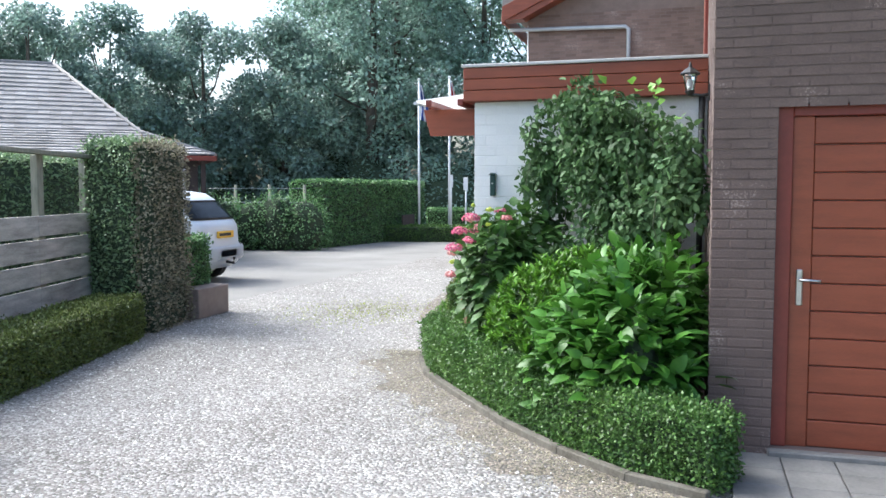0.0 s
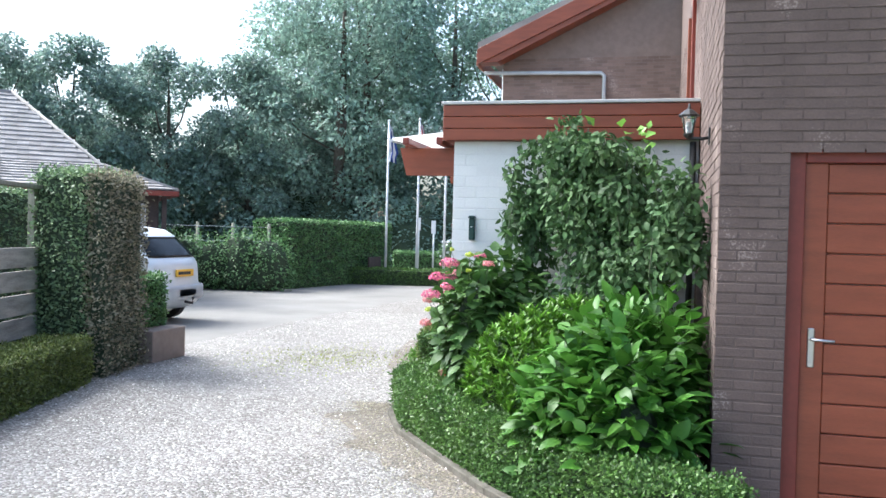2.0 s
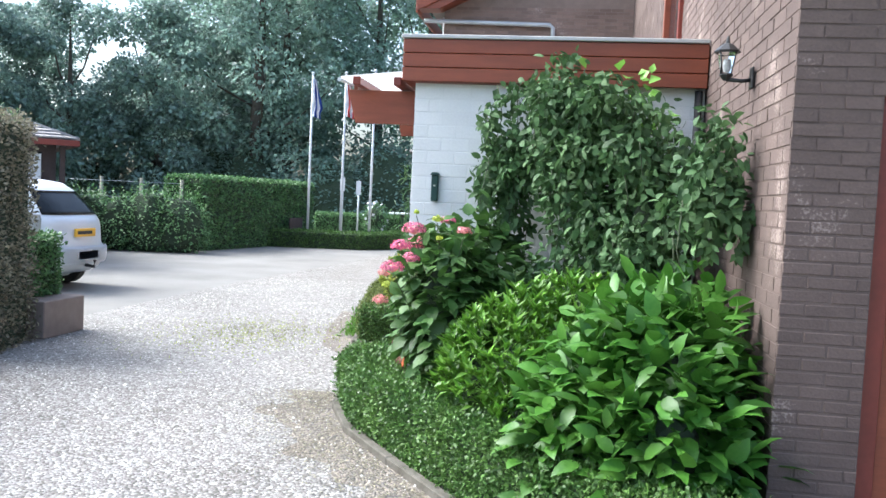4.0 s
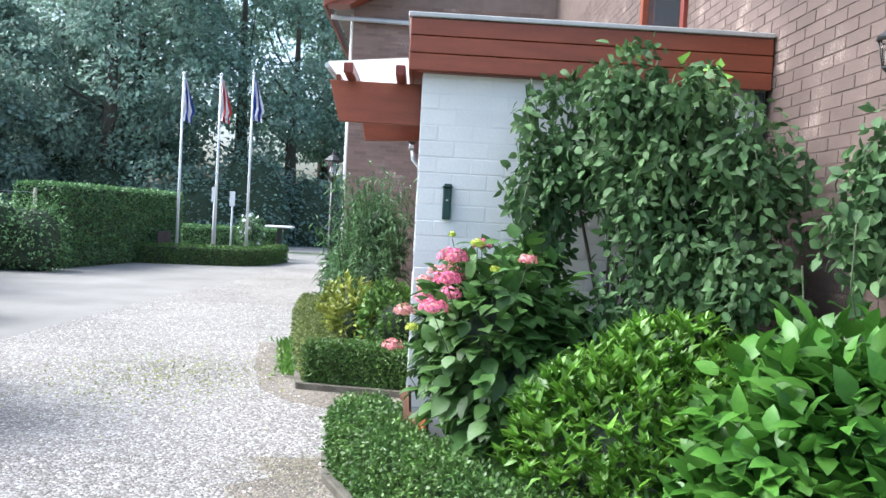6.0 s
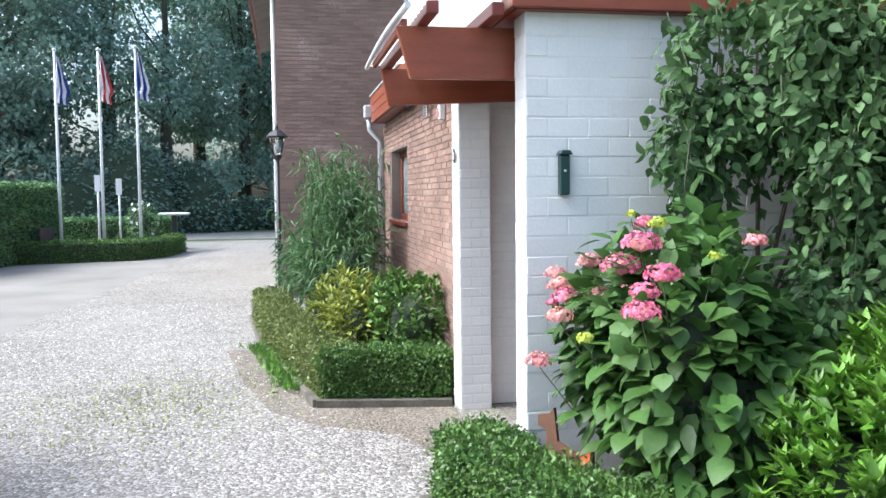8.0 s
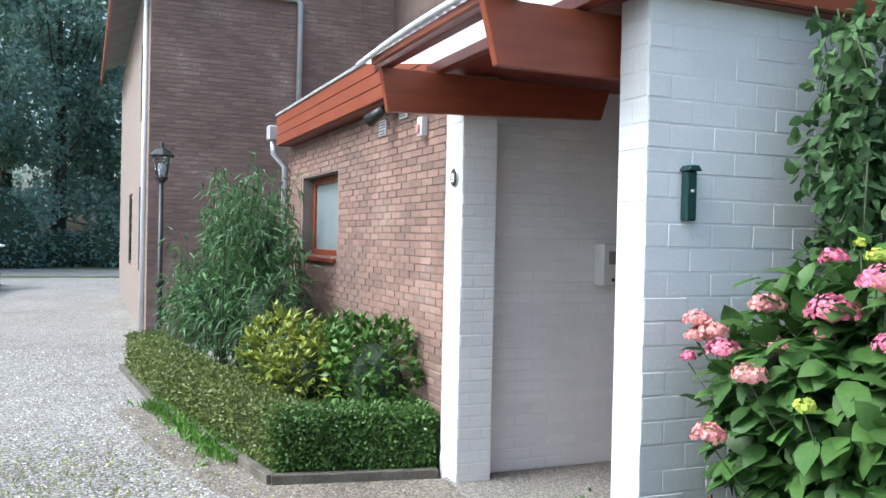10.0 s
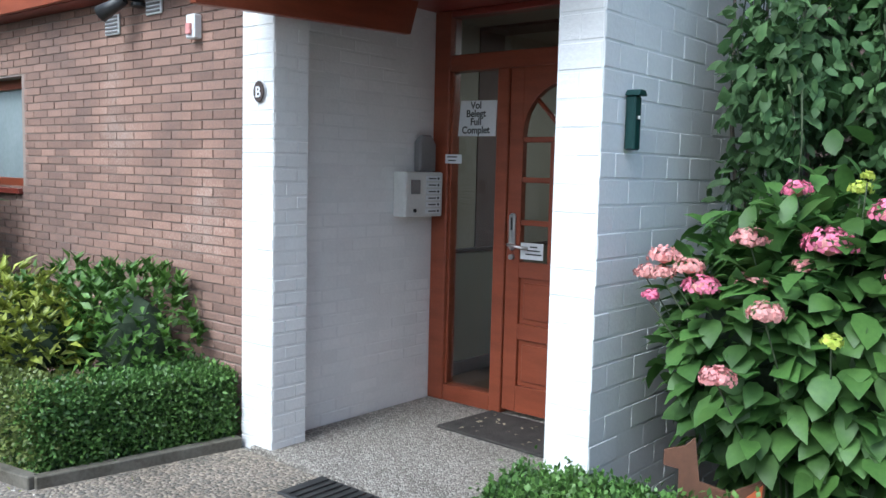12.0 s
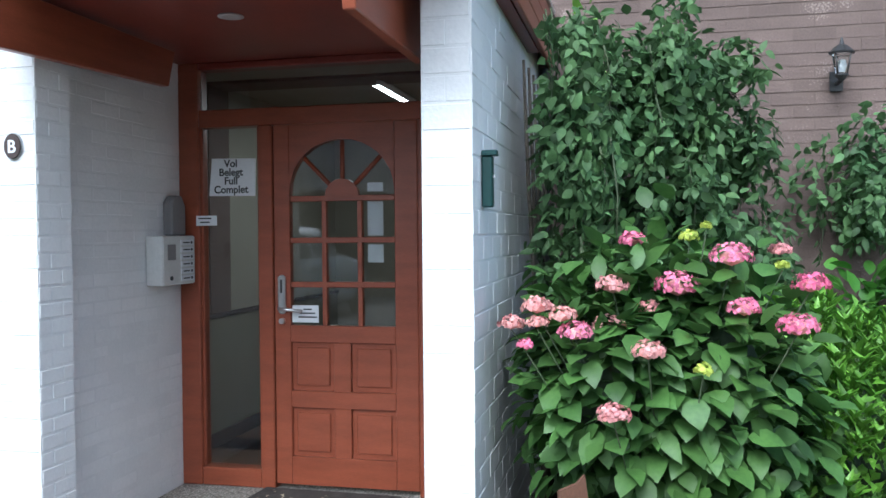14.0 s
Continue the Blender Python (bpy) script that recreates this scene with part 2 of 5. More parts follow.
    "pinkpale": leaf_mat("faded pink petals", (0.64, 0.25, 0.27), (0.75, 0.43, 0.37), 0.35, 0.6, 0.3),
    "limeflower": leaf_mat("lime unopened petals", (0.40, 0.48, 0.06), (0.55, 0.62, 0.12), 0.3, 0.6, 0.3),
    "terracotta": mat("brown rusty board", (0.075, 0.037, 0.022), (0.14, 0.062, 0.034), 0.8, 6, 0.3, 60),
    "orange": mat("orange paint", (0.45, 0.10, 0.03), (0.55, 0.14, 0.05), 0.7, 6, 0.2, 60),
}
sheet = bpy.data.materials.new("translucent roof sheet")
sheet.use_nodes = True
st = sheet.node_tree
sp = st.nodes["Principled BSDF"]
sp.inputs["Base Color"].default_value, sp.inputs["Roughness"].default_value = (0.85, 0.85, 0.85, 1), 0.4
s_tr, s_mix = st.nodes.new("ShaderNodeBsdfTranslucent"), st.nodes.new("ShaderNodeMixShader")
s_tr.inputs[0].default_value, s_mix.inputs[0].default_value = (0.92, 0.92, 0.92, 1), 0.75
st.links.new(sp.outputs[0], s_mix.inputs[1])
st.links.new(s_tr.outputs[0], s_mix.inputs[2])
st.links.new(s_mix.outputs[0], st.nodes["Material Output"].inputs[0])
M["sheet"] = sheet


# ---- building blocks ----
def part(name, bm, material, parent=None, label=""):
    """Links a bmesh or a mesh as one mesh object under a thing or a part."""
    if isinstance(bm, bmesh.types.BMesh):
        me = bpy.data.meshes.new(name)
        bm.to_mesh(me)
        bm.free()
    else:
        me = bm
    if material and not me.materials:
        me.materials.append(M[material])
    ob = new(name, me)
    ob.parent = parent
    if label:
        tagged(ob, label)
    return ob


def thing(name, label, category, group="", kind="", at=(0, 0, 0)):
    ob = new(name)
    ob.location = at
    ob.empty_display_size = 0.1
    return tagged(ob, label, category, group, kind)


def bev(bm, w, seg=1):
    if w:
        bmesh.ops.bevel(bm, geom=list(bm.edges), offset=w, segments=seg, affect="EDGES", profile=0.5)
    return bm


def box(x0, x1, y0, y1, z0, z1, w=0.004, bm=None):
    own = bm is None
    b = bmesh.new()
    bmesh.ops.create_cube(b, size=1.0, matrix=Matrix.LocRotScale(((x0 + x1) / 2, (y0 + y1) / 2, (z0 + z1) / 2), None, (abs(x1 - x0), abs(y1 - y0), abs(z1 - z0))))
    bev(b, w)
    if own:
        return b
    me = bpy.data.meshes.new("tmp")
    b.to_mesh(me)
    b.free()
    bm.from_mesh(me)
    bpy.data.meshes.remove(me)
    return bm


def prism(points, axis, a, b, w=0.0):
    """A flat outline pushed through from a to b along an axis; points are the other two coordinates in order."""
    bm = bmesh.new()
    place = {"x": lambda p, v: (v, p[0], p[1]), "y": lambda p, v: (p[0], v, p[1]), "z": lambda p, v: (p[0], p[1], v)}[axis]
    low, high = [bm.verts.new(place(p, a)) for p in points], [bm.verts.new(place(p, b)) for p in points]
    bm.faces.new(low)
    bm.faces.new(high[::-1])
    for i in range(len(points)):
        j = (i + 1) % len(points)
        bm.faces.new((low[j], low[i], high[i], high[j]))
    bmesh.ops.recalc_face_normals(bm, faces=bm.faces)
    return bev(bm, w)


def tube(points, r, sides=10, r2=None, bm=None):
    """A round bar along points, tapering from r to r2."""
    bm = bm or bmesh.new()
    pts = [Vector(p) for p in points]
    rings = []
    for i, p in enumerate(pts):
        d = (pts[min(i + 1, len(pts) - 1)] - pts[max(i - 1, 0)]).normalized()
        u = d.cross(Vector((0, 0, 1)) if abs(d.z) < 0.9 else Vector((1, 0, 0))).normalized()
        v = d.cross(u)
        rr = r + ((r2 if r2 is not None else r) - r) * i / max(1, len(pts) - 1)
        rings.append([bm.verts.new(p + rr * (math.cos(2 * math.pi * k / sides) * u + math.sin(2 * math.pi * k / sides) * v)) for k in range(sides)])
    for a, b in zip(rings, rings[1:]):
        for k in range(sides):
            bm.faces.new((a[k], a[(k + 1) % sides], b[(k + 1) % sides], b[k])).smooth = True
    bm.faces.new(rings[0][::-1])
    bm.faces.new(rings[-1])
    return bm


def lathe(profile, at, sides=12):
    bm = bmesh.new()
    rings = [[bm.verts.new((at[0] + r * math.cos(2 * math.pi * k / sides), at[1] + r * math.sin(2 * math.pi * k / sides), at[2] + z)) for k in range(sides)] for r, z in profile]
    for a, b in zip(rings, rings[1:]):
        for k in range(sides):
            bm.faces.new((a[k], a[(k + 1) % sides], b[(k + 1) % sides], b[k]))
    bm.faces.new(rings[0][::-1])
    bm.faces.new(rings[-1])
    return bm


rng = np.random.default_rng(7)


def fast_mesh(name, verts, faces, smooth=False):
    me = bpy.data.meshes.new(name)
    n, k = faces.shape
    me.vertices.add(len(verts))
    me.vertices.foreach_set("co", np.ascontiguousarray(verts, dtype=np.float32).ravel())
    me.loops.add(n * k)
    me.loops.foreach_set("vertex_index", np.ascontiguousarray(faces, dtype=np.int32).ravel())
    me.polygons.add(n)
    me.polygons.foreach_set("loop_start", np.arange(0, n * k, k, dtype=np.int32))
    me.polygons.foreach_set("loop_total", np.full(n, k, dtype=np.int32))
    me.update()
    me.validate()
    return me


def unit(v):
    return v / np.maximum(np.linalg.norm(v, axis=1, keepdims=True), 1e-9)


def leaves(name, pos, along, facing, length, width, bend=0.25, rows=1, vary=0.3):
    """One mesh of pointed, folded leaves. along: the way from stalk to tip; facing: roughly the upper side."""
    n = len(pos)
    a = unit(along)
    side = unit(np.cross(a, facing + 1e-4))
    up = np.cross(side, a)
    ln = (length * (1 + vary * rng.uniform(-1, 1, n)))[:, None]
    wd = (width * (1 + vary * rng.uniform(-1, 1, n)))[:, None]
    if rows == 0:
        shape = [(0, 0, 0), (0.5, 0.5, 0.06), (1, 0, -bend * 0.5), (0.5, -0.5, 0.06)]
        faces = [(0, 1, 2, 3)]
    elif rows == 1:
        shape = [(0, 0, 0), (0.42, 0.5, 0.10), (0.45, 0, 0), (0.42, -0.5, 0.10), (1, 0, -bend)]
        faces = [(0, 2, 1), (0, 3, 2), (2, 4, 1), (2, 3, 4)]
    else:
        shape = [(0, 0, 0), (0.18, 0.36, 0.05), (0.2, 0, 0), (0.18, -0.36, 0.05), (0.48, 0.5, 0.0), (0.5, 0, -0.06), (0.48, -0.5, 0.0), (0.78, 0.3, -0.1), (0.8, 0, -0.14), (0.78, -0.3, -0.1), (1, 0, -bend - 0.06)]
        faces = [(0, 2, 1), (0, 3, 2), (1, 2, 5), (1, 5, 4), (2, 3, 6), (2, 6, 5), (4, 5, 8), (4, 8, 7), (5, 6, 9), (5, 9, 8), (7, 8, 10), (8, 9, 10)]
    v = np.stack([pos + a * ln * s[0] + side * wd * s[1] + up * ln * s[2] for s in shape], 1)
    k = len(shape)
    f = (np.arange(n)[:, None, None] * k + np.array(faces)[None]).reshape(-1, len(faces[0]))
    return fast_mesh(name, v.reshape(-1, 3), f)


def ball_dirs(n):
    return unit(rng.normal(size=(n, 3)))


def lump(center, radii, sub=3, rough=0.18, freq=2.2):
    """An uneven closed mass, for the dense inside of a shrub."""
    bm = bmesh.new()
    bmesh.ops.create_icosphere(bm, subdivisions=sub, radius=1.0)
    for v in bm.verts:
        d = v.co.normalized()
        k = 1 + rough * noise.noise(d * freq + Vector(center))
        v.co = Vector(center) + Vector((d.x * radii[0], d.y * radii[1], d.z * radii[2])) * k
    return bm


def hedge(name, label, outline, z0, z1, leaf, n, size, group="", category="hedge", soft=0.02):
    """A clipped hedge over a plan outline (counter-clockwise): a dense inside coloured as shade and a skin of small
    leaves.
    """
    th = thing(name, label, category, group)
    pts = np.array(outline, float)
    nxt = np.roll(pts, -1, 0)
    seg = nxt - pts
    t_ = unit(unit(seg) + unit(np.roll(seg, 1, 0)))
    inset = pts + np.stack([-t_[:, 1], t_[:, 0]], 1) * min(0.05, size * 1.6)
    part("inside", prism([tuple(p) for p in inset], "z", z0, z1 - min(0.06, size * 1.8)), "shade_core", th)
    ln = np.linalg.norm(seg, axis=1)
    area_side = ln.sum() * (z1 - z0)
    area_top = abs(np.sum(pts[:, 0] * nxt[:, 1] - nxt[:, 0] * pts[:, 1])) / 2
    n_side = int(n * area_side / (area_side + area_top))
    i = rng.choice(len(ln), n_side, p=ln / ln.sum())
    u = rng.uniform(0, 1, (n_side, 1))
    xy = pts[i] + seg[i] * u
    nor = np.stack([seg[i, 1], -seg[i, 0]], 1) / ln[i][:, None]
    z = rng.uniform(z0, z1, n_side)
    p_side = np.column_stack([xy + nor * rng.normal(0.0, soft, (n_side, 1)), z])
    n3_side = np.column_stack([nor, np.full(n_side, 0.25)])
    n_top = n - n_side
    got = []
    lo, hi = pts.min(0), pts.max(0)
    need = n_top
    while need > 0:
        c = rng.uniform(lo, hi, (need * 3 + 50, 2))
        inside = np.zeros(len(c), bool)
        for a, b in zip(pts, nxt):
            cross = (a[1] > c[:, 1]) != (b[1] > c[:, 1])
            with np.errstate(divide="ignore", invalid="ignore"):
                inside ^= cross & (c[:, 0] < (b[0] - a[0]) * (c[:, 1] - a[1]) / (b[1] - a[1] + 1e-12) + a[0])
        c = c[inside][:need]
        got.append(c)
        need -= len(c)
    top = np.concatenate(got) if got else np.zeros((0, 2))
    p_top = np.column_stack([top, z1 + rng.normal(0, soft, len(top))])
    n3_top = np.tile([0, 0, 1.0], (len(top), 1))
    pos, nor3 = np.concatenate([p_side, p_top]), np.concatenate([n3_side, n3_top])
    wob = 0.03 * np.array([noise.noise(Vector(p) * 2.5) for p in pos])[:, None]
    pos = pos + nor3 * (wob - np.abs(rng.normal(0, 0.4 * size, (len(pos), 1))))
    along = unit(nor3 + rng.normal(0, 0.8, pos.shape))
    facing = unit(nor3 + rng.normal(0, 0.6, pos.shape) + [0, 0, 0.4])
    me = leaves("leaves", pos, along, facing, size, size * 0.6, 0.15, 0)
    part("leaves", me, leaf, th)
    return th


def shrub(th, name, lumps, n, leaf, length, width, rows=2, droop=0.3, depth=0.25, upward=0.3, shade_core=0.72, wild=0.45):
    """Leaves over several uneven lumps, with a dense inside to each, coloured dark for the shade between leaves."""
    for c, r in lumps:
        if min(r) > 0.2:
            part("inside", lump(c, [shade_core * k for k in r], 2), "shade_core", th)
    w = np.array([r[0] * r[1] + r[0] * r[2] for _, r in lumps])
    i = rng.choice(len(lumps), n, p=w / w.sum())
    d = ball_dirs(n)
    c, r = np.array([l[0] for l in lumps])[i], np.array([l[1] for l in lumps])[i]
    pos = c + d * r * (1 - depth * rng.uniform(0, 1, (n, 1)) ** 1.5) * (1 + 0.10 * rng.normal(size=(n, 1)))
    keep = pos[:, 2] > 0.03
    pos, d = pos[keep], d[keep]
    along = unit(d * [1, 1, 0.5] + rng.normal(0, wild, pos.shape) + [0, 0, -droop])
    facing = unit(d * 0.6 + [0, 0, 1.0 * upward + 0.4] + rng.normal(0, wild * 0.7, pos.shape))
    return part(name, leaves(name, pos, along, facing, length, width, 0.22, rows), leaf, th)


def tufts(th, name, lumps, n, leaf, length, width, per=8):
    """Whorls of upright leaves at the shoot tips over several lumps."""
    w = np.array([r[0] * r[1] + r[0] * r[2] for _, r in lumps])
    i = rng.choice(len(lumps), n, p=w / w.sum())
    d = ball_dirs(n)
    d[:, 2] = np.abs(d[:, 2]) * 0.9 + rng.uniform(-0.25, 0.1, n)
    d = unit(d)
    c, r = np.array([l[0] for l in lumps])[i], np.array([l[1] for l in lumps])[i]
    tip = c + d * r * rng.uniform(0.85, 1.1, (n, 1))
    tip = np.repeat(tip[tip[:, 2] > 0.08], per, 0)
    k = len(tip)
    a = rng.uniform(0, 6.283, k)
    spread = rng.uniform(0.25, 0.95, (k, 1))
    along = unit(np.column_stack([np.cos(a), np.sin(a), np.zeros(k)]) * spread + np.repeat(d, per, 0)[:k] * 0.25 + [0, 0, 0.75])
    facing = unit(np.column_stack([-np.cos(a), -np.sin(a), np.full(k, 0.8)]))
    return part(name, leaves(name, tip - along * length * 0.2, along, facing, length, width, 0.12, 1), leaf, th)


# ---- ground ----
def flat(name, outline, z, material, label, category="ground", depth=0.0):
    bm = prism(outline, "z", z - max(depth, 0.01), z)
    ob = part(name, bm, material)
    return tagged(ob, label, category, kind="structure")


bm = bmesh.new()
bmesh.ops.create_grid(bm, x_segments=40, y_segments=40, size=400)
ground = tagged(part("ground", bm, "grass"), "green grass field reaching to the horizon", "ground", kind="structure")
ground.location.z = -0.03

flat("driveway", [(-4.5, -14), (6, -14), (6, 0), (2.2, 9.2), (-1.2, 9.2), (-0.9, 18), (-0.5, 27), (-2.98, 27), (-3.2, 24), (-3.7, 19), (-4.0, 13), (-4.4, 8), (-4.5, 4)], 0.0, "gravel", "pale shell gravel driveway with bare patches", "driveway", 0.05)
flat("forecourt", [(-4.46, 3.0), (-4.36, 8), (-3.96, 13), (-3.66, 19), (-3.16, 24), (-3.0, 27), (-14, 27), (-16, 10), (-12, 1.5), (-4.52, 1.5)], -0.004, "asphalt", "worn grey tarmac forecourt", "pavement", 0.05)
flat("road", [(-60, 30), (40, 27), (40, 33), (-60, 36)], -0.008, "asphalt", "far grey public road", "road", 0.02)

# loose chips on the drive
n = 26000
xy = np.column_stack([rng.uniform(-4.2, 2.6, n), rng.uniform(-7.5, 9, n)])
edge = np.interp(xy[:, 1], [-8, -3.3, -2.4, -1.5, -0.3, 0.2, 2.4, 6.5, 9], [3.0, 1.75, 0.85, 0.2, -0.45, -0.5, -0.98, -1.75, -2.0])
xy = xy[xy[:, 0] < edge]
n = len(xy)
s = rng.uniform(0.004, 0.012, n) * np.where(rng.uniform(size=n) < 0.08, 1.7, 1)
tet = np.array([(1, 0.1, 0), (-0.4, 0.9, 0), (-0.6, -0.8, 0), (0.1, 0.1, 0.75), (-0.2, -0.1, 0.6)])
ang = rng.uniform(0, 6.28, n)
ca, sa = np.cos(ang), np.sin(ang)
v = tet[None] * s[:, None, None] * rng.uniform(0.6, 1.3, (n, 5, 1))
vx = v[:, :, 0] * ca[:, None] - v[:, :, 1] * sa[:, None] + xy[:, None, 0]
vy = v[:, :, 0] * sa[:, None] + v[:, :, 1] * ca[:, None] + xy[:, None, 1]
chips = np.stack([vx, vy, v[:, :, 2] + 0.001], -1).reshape(-1, 3)
cf = (np.arange(n)[:, None, None] * 5 + np.array([(0, 1, 3), (1, 4, 3), (1, 2, 4), (2, 0, 3), (2, 3, 4)])[None]).reshape(-1, 3)
tagged(part("gravel_chips", fast_mesh("gravel_chips", chips, cf), "stone"), "loose pale shell and stone chips on the drive", "gravel", kind="stuff")

# ---- brickwork ----
def wall_block(name, x0, x1, y0, y1, z0, z1, material, label, cuts=()):
    """A wall with real openings: cuts are (axis, a0, a1, b0, b1) along the wall and in height."""
    along_x = (x1 - x0) > (y1 - y0)
    bm = bmesh.new()
    a0, a1 = (x0, x1) if along_x else (y0, y1)
    aa = sorted({a0, a1, *[c for cut in cuts for c in cut[:2]]})
    zz = sorted({z0, z1, *[c for cut in cuts for c in cut[2:]]})
    for p, q in zip(aa, aa[1:]):
        for r, t in zip(zz, zz[1:]):
            m1, m2 = (p + q) / 2, (r + t) / 2
            if any(c[0] < m1 < c[1] and c[2] < m2 < c[3] for c in cuts):
                continue
            if along_x:
                box(p, q, y0, y1, r, t, 0, bm)
            else:
                box(x0, x1, p, q, r, t, 0, bm)
    return tagged(part(name, bm, material), label, "wall", kind="structure")


def bricks(parent, face, at, a0, a1, z0, z1, L, H, joint, depth, material, most=300, skip=(), seed=1, proud=0.004):
    """Courses of bricks on a wall face. face: 'x-' or 'y-', the side that it looks to; at: the face's place."""
    r = random.Random(seed)
    bm = box(-(L - joint) / 2, (L - joint) / 2, -depth / 2, depth / 2, -(H - joint) / 2, (H - joint) / 2, 0.0035)
    me = bpy.data.meshes.new("brick")
    bm.to_mesh(me)
    bm.free()
    me.materials.append(M[material])
    count, rest = 0, bmesh.new()
    rows = int(round((z1 - z0) / H))
    turn = 0 if face == "y-" else math.pi / 2
    for k in range(rows):
        z = z0 + (k + 0.5) * H
        a = a0 - (L / 2 if k % 2 else 0)
        while a < a1 - 0.02:
            lo, hi = max(a, a0), min(a + L, a1)
            a += L
            for s in skip:
                if s[2] < z < s[3] and lo < s[1] and hi > s[0]:
                    lo, hi = (lo, s[0]) if lo < s[0] else (s[1], hi)
            if hi - lo < 0.025:
                continue
            c = (lo + hi) / 2
            out = at + depth * 0.5 - proud + r.uniform(-0.0015, 0.0015)
            loc = (c, out, z) if face == "y-" else (out, c, z)
            m = Matrix.LocRotScale(loc, Euler((r.uniform(-0.006, 0.006), r.uniform(-0.006, 0.006), turn)), ((hi - lo) / L, 1, 1))
            if count < most:
                ob = new("brick", me)
                ob.parent = parent
                ob.matrix_basis = m
                count += 1
            else:
                x = [(hi - lo - joint) / 2, depth / 2, (H - joint) / 2]
                vs = [rest.verts.new(m @ Vector((sx * (L - joint) / 2, sy * x[1], sz * x[2]))) for sx in (-1, 1) for sy in (-1, 1) for sz in (-1, 1)]
                for q in ((0, 1, 5, 4), (0, 2, 3, 1), (4, 5, 7, 6), (1, 3, 7, 5), (2, 6, 7, 3), (0, 4, 6, 2)):
                    rest.faces.new([vs[i] for i in q])
    if len(rest.verts):
        bmesh.ops.recalc_face_normals(rest, faces=rest.faces)
        ob = part("brickwork", rest, material, parent)
        tagged(ob, kind="stuff")
    else:
        rest.free()


W, SY = 2.14, -2.55
ZT = 2.47
wall_porch = wall_block("wall_porch", 0.0, W, 0.0, 0.19, 0, ZT + 0.1, "white_joint", "white painted brick porch wall facing the bed")
wall_pier = wall_block("wall_pier", 0.05, 0.275, 1.87, 2.12, 0, ZT + 0.1, "white_joint", "white painted brick pier beside the entrance")
wall_recess = wall_block("wall_recess", 0.277, 1.66, 2.01, 2.2, 0, ZT + 0.1, "white_joint", "white painted brick side wall of the entrance recess")
WIN = (4.72, 6.06, 1.29, 2.09)
wall_annex = wall_block("wall_annex", 0.09, 0.31, 2.12, 6.75, 0, ZT + 0.1, "mortar", "red brown brick annex wall with a high window", [WIN])
wall_annex_end = wall_block("wall_annex_end", 0.312, W, 6.5, 6.75, 0, ZT + 0.1, "mortar", "plain brick end wall of the annex")
HWIN = (1.75, 3.2, 3.0, 4.3)
wall_house_west = wall_block("wall_house_west", W + 0.012, W + 0.3, SY + 0.3, 9.2, 0, 6.2, "dark_mortar", "brown brick house wall facing the drive", [HWIN, (0.3, 2.2, 0.05, 2.48)])
HD = (2.52, 3.45, 0.06, 2.14)
wall_house_south = wall_block("wall_house_south", W + 0.012, 9.0, SY + 0.012, SY + 0.3, 0, 6.2, "dark_mortar", "brown brick house wall with a red door", [HD])
GX, GY = -1.25, 9.2
wall_wing_south = tagged(part("wall_wing_south", prism([(GX, 0), (9, 0), (9, 9.0), (6.2, 9.0), (GX, 5.3)], "y", GY + 0.012, GY + 0.3), "wing_mortar"), "brown brick gable wall of the far wing", "wall", kind="structure")
WW = [(10.4, 11.4, 0.9, 2.2), (13.5, 14.6, 0.9, 2.2), (10.4, 11.4, 3.2, 4.4)]
wall_wing_west = wall_block("wall_wing_west", GX + 0.012, GX + 0.3, GY + 0.3, 19, 0, 5.2, "mortar", "red brown brick wing wall with windows", WW)
for k, (y0, y1, z0, z1) in enumerate(WW):
    wd = tagged(part("window_%d" % (k + 3), box(GX + 0.05, GX + 0.1, y0, y1, z0, z1), "red_dark"), "red framed window in the far wing", "window", kind="structure")
    part("pane", box(GX + 0.02, GX + 0.048, y0 + 0.08, y1 - 0.08, z0 + 0.08, z1 - 0.08), "carglass", wd)

# flat roof of the annex with its red boarding
OV = 0.09
roof = tagged(part("roof_annex", box(-OV + 0.03, W, -OV + 0.03, 6.75, ZT + 0.3, ZT + 0.33, 0), "trim"), "flat grey annex roof", "roof", kind="structure")
fascia = thing("fascia", "red brown boarded fascia with a grey metal edge", "fascia", kind="structure")
for k in range(3):
    z = ZT + 0.005 + k * 0.106
    part("board", box(-OV, W, -OV, -OV + 0.028, z, z + 0.101, 0.004), "red", fascia)
    part("board", box(-OV, -OV + 0.028, -OV + 0.03, 6.6, z, z + 0.101, 0.004), "red", fascia)
part("metal_edge", box(-OV - 0.015, W, -OV - 0.015, -OV + 0.05, ZT + 0.322, ZT + 0.352, 0.005), "trim", fascia)
part("metal_edge", box(-OV - 0.015, -OV + 0.05, -OV + 0.05, 6.6, ZT + 0.322, ZT + 0.352, 0.005), "trim", fascia)
ceiling = tagged(part("ceiling", box(-OV + 0.03, 1.66, -OV + 0.03, 6.6, ZT - 0.0, ZT + 0.03, 0), "red_dark"), "dark red boarded soffit", "ceiling", kind="structure")
lamp_round = thing("ceiling_spot", "round recessed spot lamp in the soffit", "lamp")
part("rim", lathe([(0.055, 0), (0.06, -0.006), (0.045, -0.01)], (0.5, 1.2, ZT), 16), "trim", lamp_round)

# entrance canopy
canopy = thing("canopy", "red wooden entrance canopy with a translucent sheet", "canopy")
part("side_board", prism([(-0.60, 2.44), (-0.53, 2.176), (0.35, 2.176), (0.35, 2.44)], "y", 0.26, 0.305, 0.004), "red", canopy)
part("side_board", prism([(-0.505, 2.445), (-0.459, 2.195), (0.953, 2.253), (1.016, 2.445)], "y", 1.78, 1.825, 0.004), "red", canopy)
for x in (-0.46, -0.14):
